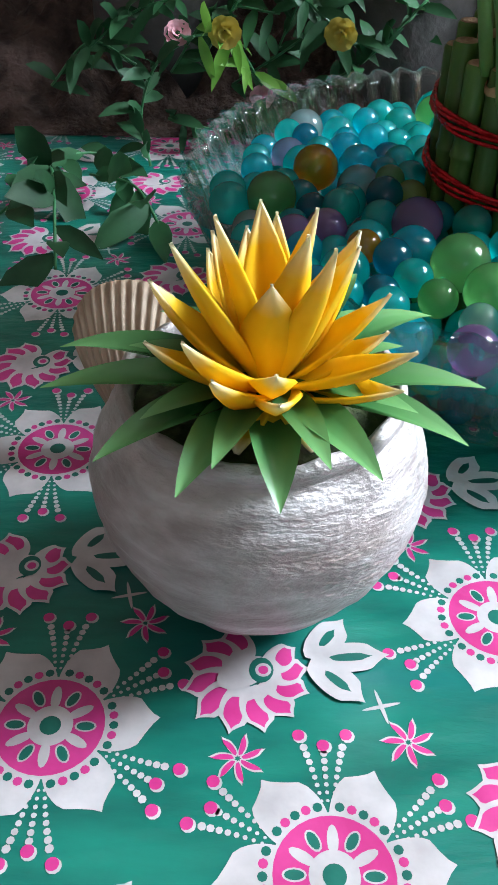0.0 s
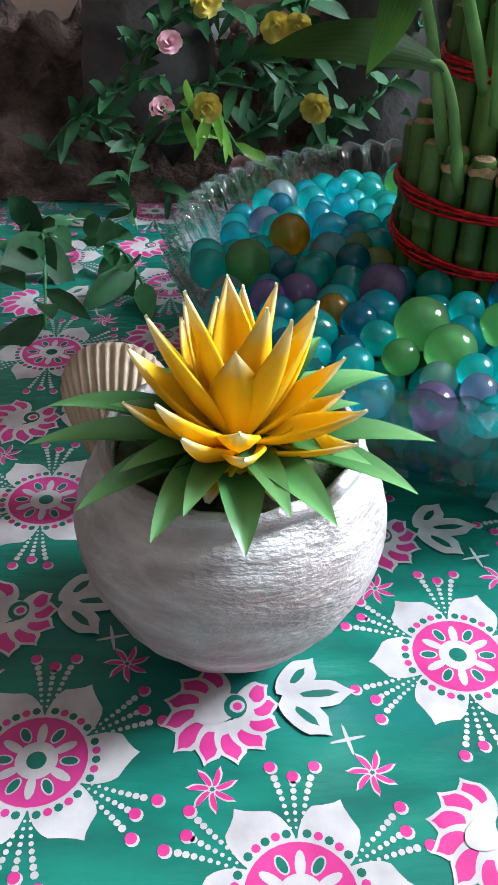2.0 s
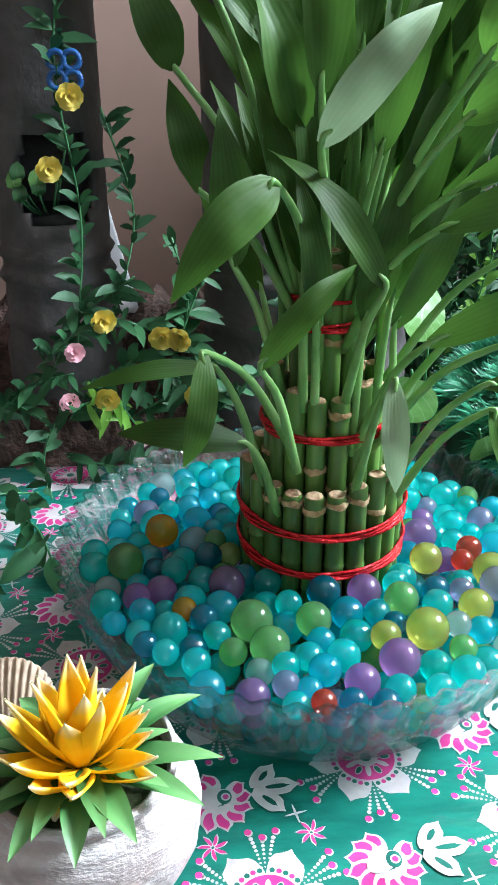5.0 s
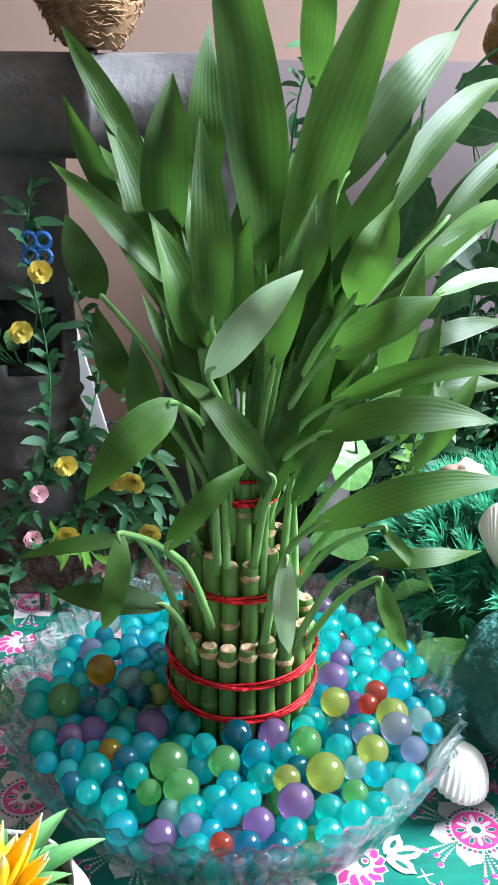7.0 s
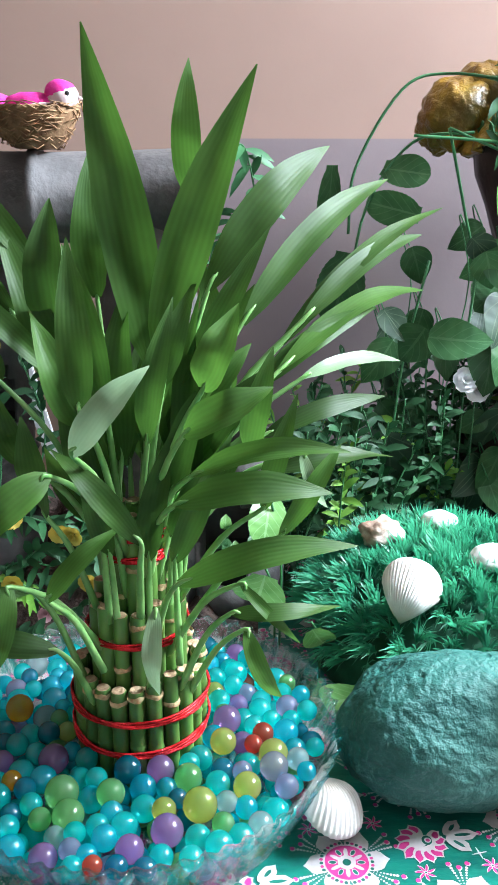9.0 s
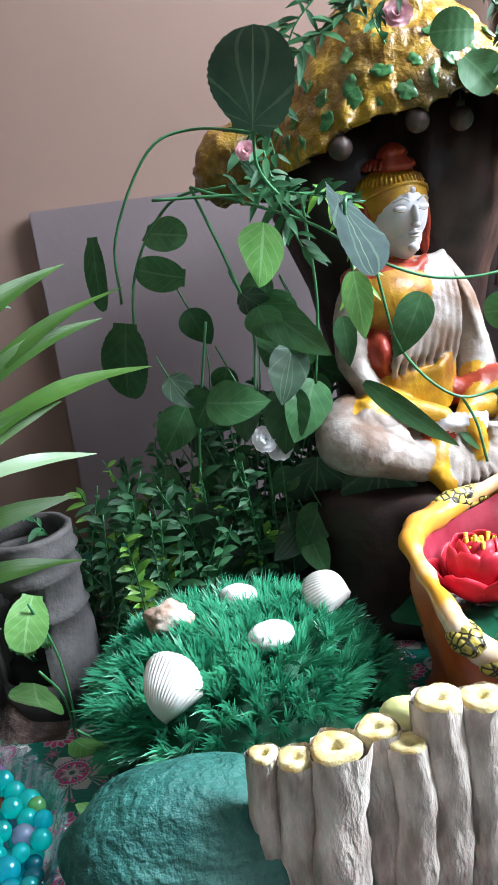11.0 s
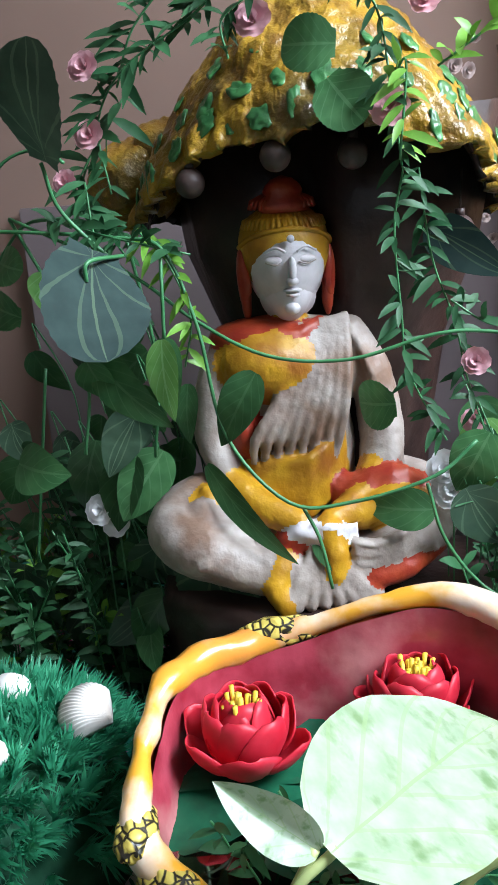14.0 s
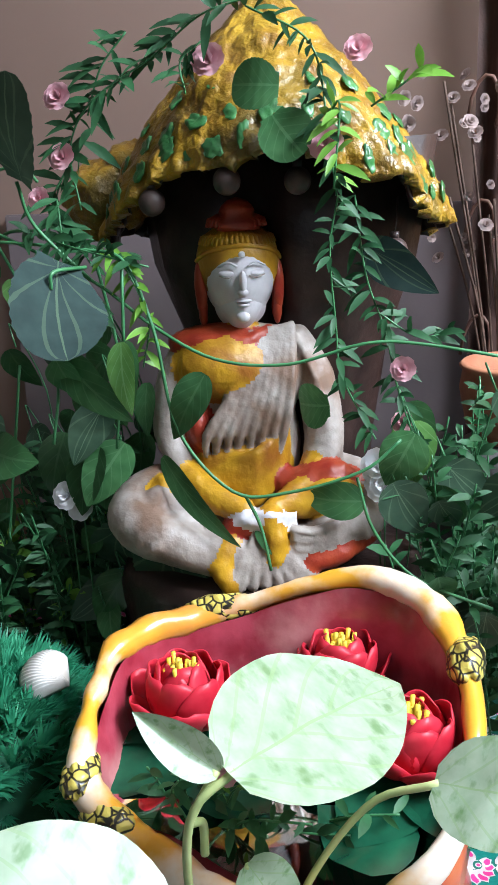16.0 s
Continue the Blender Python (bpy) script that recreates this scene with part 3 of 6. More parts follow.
# ---- lucky bamboo ----
STALK = mat("bamboo_stalk", (0.045, 0.115, 0.022), (0.10, 0.21, 0.042), 60, 0.38, 0.15, 200, third=(0.16, 0.24, 0.08), rand=0.25, stretch=(1, 1, 0.3))
NODE = mat("dry_sheath", (0.25, 0.14, 0.06), (0.5, 0.36, 0.2), 160, 0.8, 0.6, 300)
CUT = mat("cut_stalk_top", (0.30, 0.17, 0.09), (0.5, 0.36, 0.22), 200, 0.8, 0.5)
SHOOT = mat("green_shoot", (0.12, 0.28, 0.07), (0.2, 0.38, 0.12), 60, 0.4, 0.1)
RIBBON = mat("red_foil_ribbon", (0.45, 0.005, 0.008), (0.75, 0.02, 0.03), 120, 0.25, 0.9, 260, metal=0.5, relief=0.003)
BLEAF = leafy("bamboo_leaf", (0.030, 0.080, 0.012), (0.058, 0.145, 0.020), gloss=0.52, through=0.45, stripe=(0.09, 0.25, 0.045), rand=0.35, scale=20)
BLEAF_PALE = leafy("bamboo_leaf_pale", (0.16, 0.27, 0.13), (0.26, 0.36, 0.22), gloss=0.4, through=0.3, stripe=(0.3, 0.42, 0.26), rand=0.2, scale=20)

bundle = thing("lucky_bamboo", BUX, BUY, 0.009, "three-tiered lucky bamboo bundle tied with red foil ribbon in the plate", "plant")
rng = random.Random(2)


def stalk(x, y, top, r):
    """One cane with swollen nodes and a brown cut top."""
    prof, z = [], 0.0
    nodes = [0.06 + rng.uniform(-0.015, 0.015)]
    while nodes[-1] < top - 0.03:
        nodes.append(nodes[-1] + rng.uniform(0.035, 0.05))
    while z < top - 0.001:
        k = min(abs(z - q) for q in nodes)
        prof.append((r * (1 + 0.13 * math.exp(-(k / 0.0016) ** 2)), z))
        z += 0.0025 if k > 0.005 else 0.0008
    prof += [(r, top - 0.0012), (r * 0.88, top)]
    ob = part("stalk", lathe([(p[0], p[1]) for p in prof], 14, caps=(True, False)), STALK, bundle)
    ob.location = (x, y, 0)
    cap = part("cut_top", lathe([(r * 0.9, top - 0.0006), (r * 0.8, top + 0.0004), (r * 0.4, top - 0.0012), (0.0004, top - 0.0016)], 12, caps=(False, True)), CUT, ob)
    for q in nodes[1:]:
        if q < top:
            bm = lathe([(r * 1.17, q - 0.0012), (r * 1.22, q + 0.0004), (r * 1.12, q + 0.0022)], 12)
            for v in list(bm.verts):
                v.co.z += rng.uniform(-0.0008, 0.0012)
            part("sheath", bm, NODE, ob)


for n_, rad, top in ((22, 0.0415, 0.108), (15, 0.0285, 0.160), (8, 0.0145, 0.215), (1, 0.0, 0.225)):
    for k in range(n_):
        a = 2 * math.pi * k / n_ + 0.1 * n_
        stalk(rad * math.cos(a), rad * math.sin(a), top + rng.uniform(-0.007, 0.007), 0.0056 * rng.uniform(0.9, 1.05))


def band(rad, z, sag, strands=4):
    bm = bmesh.new()
    for s in range(strands):
        pts = []
        for k in range(48):
            a = 2 * math.pi * k / 48
            pts.append(((rad + 0.0006 * math.sin(9 * a + s)) * math.cos(a), (rad + 0.0006 * math.sin(7 * a + s)) * math.sin(a),
                        z + s * 0.0014 + sag * math.sin(a) + 0.0008 * math.sin(3 * a + s * 1.4)))
        tube(pts + pts[:1], 0.0009, 5, bm)
    part("ribbon", bm, RIBBON, bundle, "shiny red foil ribbon")


band(0.0482, 0.084, 0.002)
band(0.0482, 0.061, 0.003)
band(0.0352, 0.134, 0.001)
band(0.0212, 0.190, 0.001)
band(0.0212, 0.205, 0.001, 2)
# ---- green rock ----
ROCK = mat("green_painted_rock", (0.010, 0.085, 0.072), (0.020, 0.13, 0.105), 14, 0.62, 0.9, 170, third=(0.07, 0.20, 0.17), relief=0.005)
bm = bmesh.new()
bmesh.ops.create_icosphere(bm, subdivisions=6, radius=1)
slit_a, slit_b = Vector((-0.062, -0.022, 0.032)), Vector((-0.050, -0.042, 0.006))
for v in bm.verts:
    c = v.co.copy()
    v.co = Vector((c.x * 0.088, c.y * 0.058, c.z * 0.056 * (1 - 0.12 * c.x)))
    v.co += v.co.normalized() * 0.006 * noise.fractal(c * 1.6, 1.0, 2.0, 3)
    v.co += v.co.normalized() * (-0.0022) * max(0, noise.noise(c * 16) - 0.25) * 2
for v in bm.verts:
    ab = slit_b - slit_a
    k = min(1.0, max(0.0, (v.co - slit_a).dot(ab) / ab.length_squared))
    gap = (v.co - slit_a - ab * k).length / (0.0085 * (1.15 - abs(2 * k - 1)))
    if gap < 1:
        v.co *= 1 - 0.11 * (1 - gap)
solid("painted_rock", bm, ROCK, 0.428, 0.447, 0.055, "large smooth pitted rock painted dark green on the tablecloth", "rock", rz=12)

# ---- grass mound with shells and pebbles ----
GRASS = leafy("plastic_grass", (0.010, 0.16, 0.075), (0.075, 0.44, 0.24), gloss=0.35, through=0.3, rand=0.1, scale=38)
GRASS_BASE = mat("grass_base", (0.006, 0.06, 0.028), (0.015, 0.10, 0.05), 60, 0.9, 0.3)
MX, MY, MR, MH = 0.460, 0.642, 0.127, 0.096
mound = thing("grass_mound", MX, MY, 0, "dome of bright green artificial grass behind the green rock", "artificial grass")
part("dome", lathe([(MR * 0.97, 0.0), (MR * 0.95, 0.2 * MH), (MR * 0.88, 0.5 * MH), (MR * 0.72, 0.78 * MH), (MR * 0.4, 0.93 * MH), (0.0005, 0.97 * MH)], 40, caps=(True, True)), GRASS_BASE, mound)
rng = random.Random(5)
bm = bmesh.new()
for k in range(820):
    a, share = rng.uniform(0, 2 * math.pi), math.sqrt(rng.random()) * 0.985
    e = math.acos(share ** (1 / 0.6))
    nrm = Vector((math.cos(a) * math.cos(e), math.sin(a) * math.cos(e), math.sin(e) * 1.1)).normalized()
    wide = MR * share
    root = Vector((math.cos(a) * wide, math.sin(a) * wide, math.sin(e) ** 0.85 * MH * 0.97))
    lean = (nrm + Vector((rng.uniform(-1, 1), rng.uniform(-1, 1), rng.uniform(-0.9, 0.5))) * 0.55).normalized()
    tall = rng.uniform(0.022, 0.036)
    for q in range(22):
        stem = rng.uniform(0.0, 0.3)
        p = root + lean * tall * stem
        d = (lean + Vector((rng.uniform(-1, 1), rng.uniform(-1, 1), rng.uniform(-1, 1))) * 0.40).normalized()
        ln = tall * rng.uniform(0.65, 0.95)
        side = d.orthogonal().normalized() * 0.0009
        mid = p + d * ln * 0.55 + Vector((0, 0, 0.001))
        end = p + d * ln + Vector((0, 0, -0.002))
        v = [bm.verts.new(x) for x in (p - side * 0.6, p + side * 0.6, mid + side, mid - side, end)]
        bm.faces.new(v[:4])
        bm.faces.new((v[3], v[2], v[4]))
me = finish("grass", bm, GRASS)
g = new("grass", me)
g.parent = mound
tagged(g, "bright green plastic grass blades", kind="stuff")

SHELL = mat("white_shell", (0.66, 0.62, 0.58), (0.8, 0.78, 0.75), 50, 0.5, 0.15, 120, third=(0.62, 0.52, 0.44))
SHELL_BROWN = mat("beige_shell", (0.36, 0.26, 0.18), (0.52, 0.40, 0.29), 40, 0.55, 0.15, 120, stretch=(0.4, 3, 1))
PEBBLE = mat("white_pebble", (0.72, 0.70, 0.67), (0.82, 0.80, 0.77), 20, 0.4, 0.1)
STONE = mat("brown_stone", (0.24, 0.14, 0.09), (0.55, 0.44, 0.36), 70, 0.7, 0.5, third=(0.5, 0.45, 0.4))


def seashell(name, at, fan, bulge, size, material, label, ribs=20, half=58, deep=0.5):
    """A ribbed cockle half. fan: the way from its beak to its edge, bulge: the way its back points."""
    bm = bmesh.new()
    rows, n, u = [], 84, 16
    for i in range(u + 1):
        t = i / u
        row = []
        for k in range(n + 1):
            s = k / n * 2 - 1
            a = math.radians(half) * s
            r = t * (1 - 0.34 * abs(s) ** 2.6)
            w = math.sin(a) * r * (1.1 - 0.2 * t)
            h = math.cos(a) * r
            back = deep * math.sqrt(max(0, 1 - abs(s) ** 2.4)) * math.sin(math.pi * min(1, 0.10 + t * 0.86)) ** 0.8
            rib = 0.036 * t * (0.5 + 0.5 * math.cos(s * ribs * math.pi))
            row.append((w * size, -(back + rib) * size, h * size + rib * 0.2 * size))
        rows.append(row)
    grid_faces(bm, rows, False)
    ob = new(name, finish(name, bm, material))
    sm = ob.modifiers.new("thickness", "SOLIDIFY")
    sm.thickness = 0.0012
    z = Vector(fan).normalized()
    y = (-Vector(bulge) + z * Vector(bulge).dot(z)).normalized()
    x = y.cross(z)
    ob.matrix_basis = Matrix.Translation(at) @ Matrix((x, y, z)).transposed().to_4x4()
    return tagged(ob, label, "seashell")


seashell("seashell", (0.406, 0.560, 0.076), (0.22, 0.12, 0.95), (-0.25, -0.8, 0.5), 0.058, SHELL, "white ribbed cockle shell leaning on the artificial grass", 22, 46)
seashell("seashell", (0.563, 0.672, 0.106), (-0.92, 0.05, 0.22), (0.15, -0.45, 0.88), 0.044, SHELL, "white ribbed shell lying on the artificial grass", 22)
seashell("seashell", (0.322, 0.415, 0.030), (0.45, -0.72, -0.45), (0.45, -0.35, 0.8), 0.044, SHELL, "white ribbed shell under the rim of the glass plate", 18)
seashell("seashell", (0.042, 0.330, 0.004), (-0.12, 0.2, 1.0), (-0.1, -1, 0.3), 0.064, SHELL_BROWN, "pale brown ribbed shell standing behind the silver pot", 18, 34, 0.30)


def pebble(x, y, z, r, material, label, category="pebble", turn=0, seed=0.0, amount=0.08):
    bm = bmesh.new()
    bmesh.ops.create_icosphere(bm, subdivisions=4, radius=1)
    for v in bm.verts:
        c = v.co.copy()
        v.co = Vector((c.x * r[0], c.y * r[1], c.z * r[2])) * (1 + amount * noise.fractal(c * 1.3 + Vector((seed, 0, 0)), 1, 2, 3))
    return solid(category.replace(" ", "_"), bm, material, x, y, z, label, category, rz=turn)


pebble(0.462, 0.690, 0.112, (0.018, 0.013, 0.011), PEBBLE, "smooth white pebble on the artificial grass", turn=-15, seed=1)
pebble(0.490, 0.607, 0.113, (0.0205, 0.014, 0.013), PEBBLE, "smooth white oval pebble on the artificial grass", turn=20, seed=2)
pebble(0.400, 0.655, 0.116, (0.021, 0.015, 0.014), STONE, "small brown and white stone on the artificial grass", "stone", turn=20, seed=3, amount=0.3)

# ---- log fence ----
LOG = mat("grey_log_cement", (0.30, 0.24, 0.20), (0.70, 0.62, 0.55), 60, 0.75, 0.9, 160, third=(0.13, 0.085, 0.065), stretch=(1, 1, 0.35), relief=0.007)
LOG_TOP = mat("yellow_log_top", (0.50, 0.40, 0.16), (0.68, 0.60, 0.36), 110, 0.7, 0.5, third=(0.4, 0.26, 0.08))
fence = thing("log_fence", 0.575, 0.425, 0, "cement log fence with pale yellow cut tops beside the green rock", "fence")
rng = random.Random(8)
for k, (x, y, h, r) in enumerate(((0.484, 0.418, 0.138, 0.009), (0.503, 0.413, 0.137, 0.011), (0.528, 0.412, 0.142, 0.0155), (0.556, 0.437, 0.135, 0.013), (0.574, 0.424, 0.130, 0.011),
                                  (0.597, 0.436, 0.152, 0.0145), (0.624, 0.441, 0.146, 0.0135), (0.648, 0.447, 0.142, 0.010), (0.668, 0.452, 0.138, 0.012))):
    lean = Vector((rng.uniform(-0.006, 0.002), rng.uniform(-0.002, 0.002), 0))
    prof = [(r * (1.16 + 0.08 * math.sin(q * 1.1 + k)), h * q / 12) for q in range(13)]
    bm = lathe(prof, 22, lambda a, rr, z, k=k: (rr * (1 + 0.07 * math.sin(3 * a + k) + 0.05 * math.sin(7 * a + 40 * z + k)), z), caps=(True, False))
    for v in bm.verts:
        t = v.co.z / h
        v.co += lean * (1 - t) + Vector((0.002 * math.sin(t * 6 + k), 0, 0))
    log = part("log", rough_up(bm, 0.0026, 80, k), LOG, fence)
    log.location = (x - 0.575, y - 0.425, 0)
    bm = lathe([(r * 1.02, h - 0.004), (r * 1.0, h + 0.0005), (r * 0.86, h + 0.0015), (r * 0.50, h + 0.001), (r * 0.26, h + 0.0), (r * 0.22, h - 0.004), (0.0004, h - 0.005)], 20,
               lambda a, rr, z, k=k: (rr * (1 + 0.07 * math.sin(3 * a + k)), z), caps=(False, True))
    part("cut_top", rough_up(bm, 0.0012, 140, k), LOG_TOP, log, "pale yellow painted cut top")

# ---- pond basin ----
BASIN_OUT = mat("orange_red_glaze", (0.42, 0.06, 0.02), (0.62, 0.16, 0.04), 18, 0.35, 0.3, 60, third=(0.28, 0.03, 0.03), coat=0.3)
BASIN_IN = mat("crimson_glaze", (0.24, 0.016, 0.03), (0.42, 0.06, 0.09), 30, 0.3, 0.3, 60, third=(0.55, 0.22, 0.22), coat=0.4)
BASIN_RIM = mat("yellow_white_glaze", (0.72, 0.34, 0.03), (0.78, 0.66, 0.56), 13, 0.28, 0.3, 60, third=(0.62, 0.22, 0.05), coat=0.5, sharp=(0.49, 0.61))
SCALE, sn, sl, sp_ = shader("painted_scales")
stc = sn.new("ShaderNodeTexCoord")
svo = sn.new("ShaderNodeTexVoronoi")
svo.feature = "DISTANCE_TO_EDGE"
svo.inputs["Scale"].default_value = 120
sl.new(stc.outputs["Object"], svo.inputs["Vector"])
srm = sn.new("ShaderNodeValToRGB")
srm.color_ramp.elements[0].position, srm.color_ramp.elements[1].position = 0.05, 0.13
srm.color_ramp.elements[0].color, srm.color_ramp.elements[1].color = (0.015, 0.012, 0.008, 1), (0.58, 0.46, 0.10, 1)
sl.new(svo.outputs["Distance"], srm.inputs[0])
sl.new(srm.outputs[0], sp_.inputs["Base Color"])
sp_.inputs["Roughness"].default_value = 0.35
sbp = sn.new("ShaderNodeBump")
sbp.inputs["Distance"].default_value = 0.002
sl.new(svo.outputs["Distance"], sbp.inputs["Height"])
sl.new(sbp.outputs[0], sp_.inputs["Normal"])
RIM = [(0.702, 0.530, 0.094), (0.672, 0.538, 0.103), (0.641, 0.555, 0.122), (0.629, 0.585, 0.140), (0.622, 0.618, 0.150), (0.619, 0.652, 0.158), (0.634, 0.694, 0.157), (0.663, 0.722, 0.157), (0.700, 0.738, 0.166),
       (0.745, 0.745, 0.183), (0.800, 0.752, 0.196), (0.850, 0.738, 0.188), (0.880, 0.700, 0.170), (0.897, 0.640, 0.150), (0.892, 0.570, 0.120), (0.850, 0.515, 0.098), (0.775, 0.505, 0.088)]
rim = arc(RIM + RIM[:1], 6)[:-1]
mid = Vector((0.755, 0.635, 0))
basin = thing("pond_basin", 0, 0, 0, "glazed red and yellow pond basin with a wavy rim", "basin")
bm = tube(rim + rim[:1], [0.0098 + 0.0026 * math.sin(k * 0.21) for k in range(len(rim) + 1)], 12, caps=False)
part("rim", rough_up(bm, 0.003, 40), BASIN_RIM, basin, "yellow and white glazed rim")


def skirt(levels):
    """Rows that follow the rim: each (inward metres, share of the rim's height, metres added)."""
    rows = []
    for inward, share, add in levels:
        row = []
        for p in rim:
            d = Vector((mid.x - p.x, mid.y - p.y, 0)).normalized()
            row.append(Vector((p.x, p.y, p.z * share + add)) + d * inward)
        rows.append(row)
    return rows


bm = bmesh.new()
vs = grid_faces(bm, skirt([(0.001, 0.98, 0), (-0.004, 0.8, 0), (0.002, 0.55, 0), (0.010, 0.3, 0), (0.006, 0.1, 0), (-0.002, 0.0, 0.001)]))
bm.faces.new(vs[-1])
part("outer_wall", rough_up(bm, 0.004, 30), BASIN_OUT, basin, "orange red glazed outside")
bm = bmesh.new()
vs = grid_faces(bm, skirt([(0.009, 0.97, 0), (0.014, 0.75, 0.01), (0.020, 0.5, 0.02), (0.030, 0.0, 0.035)]))
bm.faces.new(vs[-1])
part("inner_wall", rough_up(bm, 0.003, 35), BASIN_IN, basin, "crimson glazed inside")


def scale_lump(x, y, z, r, turn):
    bm = bmesh.new()
    bmesh.ops.create_icosphere(bm, subdivisions=4, radius=1)
    for v in bm.verts:
        c = v.co.copy()
        v.co = Vector((c.x * r[0], c.y * r[1], c.z * r[2])) * (1 + 0.05 * noise.cell(c * 3) + 0.10 * noise.noise(c * 2))
    ob = part("scaly_ornament", bm, SCALE, basin, "moulded yellow ornament painted with black lines")
    ob.matrix_basis = pose(x, y, z, 0, 0, turn)


scale_lump(0.640, 0.554, 0.122, (0.013, 0.022, 0.012), 10)
scale_lump(0.668, 0.536, 0.106, (0.022, 0.012, 0.011), -12)
scale_lump(0.682, 0.735, 0.163, (0.032, 0.012, 0.012), 18)
scale_lump(0.886, 0.690, 0.168, (0.014, 0.026, 0.016), 5)
water = bmesh.new()
rows = skirt([(0.018, 0.0, 0.094)])
water.faces.new([water.verts.new(p) for p in rows[0]])
POND, pn, pl, pp = shader("pond_water")
pp.inputs["Base Color"].default_value = (0.12, 0.15, 0.08, 1)
pp.inputs["Roughness"].default_value, pp.inputs["Transmission Weight"].default_value, pp.inputs["IOR"].default_value = 0.03, 1.0, 1.33
ob = part("water", water, POND, None)
tagged(ob, "still water in the basin", "water", kind="structure")

# ---- seated statue under a yellow canopy ----
ST_WHITE = mat("statue_white", (0.50, 0.47, 0.49), (0.62, 0.59, 0.61), 50, 0.5, 0.4, 200, relief=0.001)
ST_CREAM = mat("statue_cream", (0.23, 0.185, 0.16), (0.38, 0.33, 0.295), 45, 0.5, 0.5, 150, third=(0.19, 0.115, 0.08))
ST_YELLOW = mat("statue_yellow", (0.38, 0.18, 0.010), (0.54, 0.29, 0.015), 50, 0.42, 0.5, 150, third=(0.28, 0.10, 0.012))
ST_RED = mat("statue_red", (0.26, 0.02, 0.010), (0.38, 0.055, 0.02), 50, 0.42, 0.4, 150)
ST_BROWN = mat("dark_brown_resin", (0.018, 0.009, 0.008), (0.045, 0.024, 0.02), 30, 0.4, 0.5, 90)
SX, SY = 0.676, 0.872


def turn(rx=0, ry=0, rz=0):
    return Euler((radians(rx), radians(ry), radians(rz))).to_matrix().to_4x4()


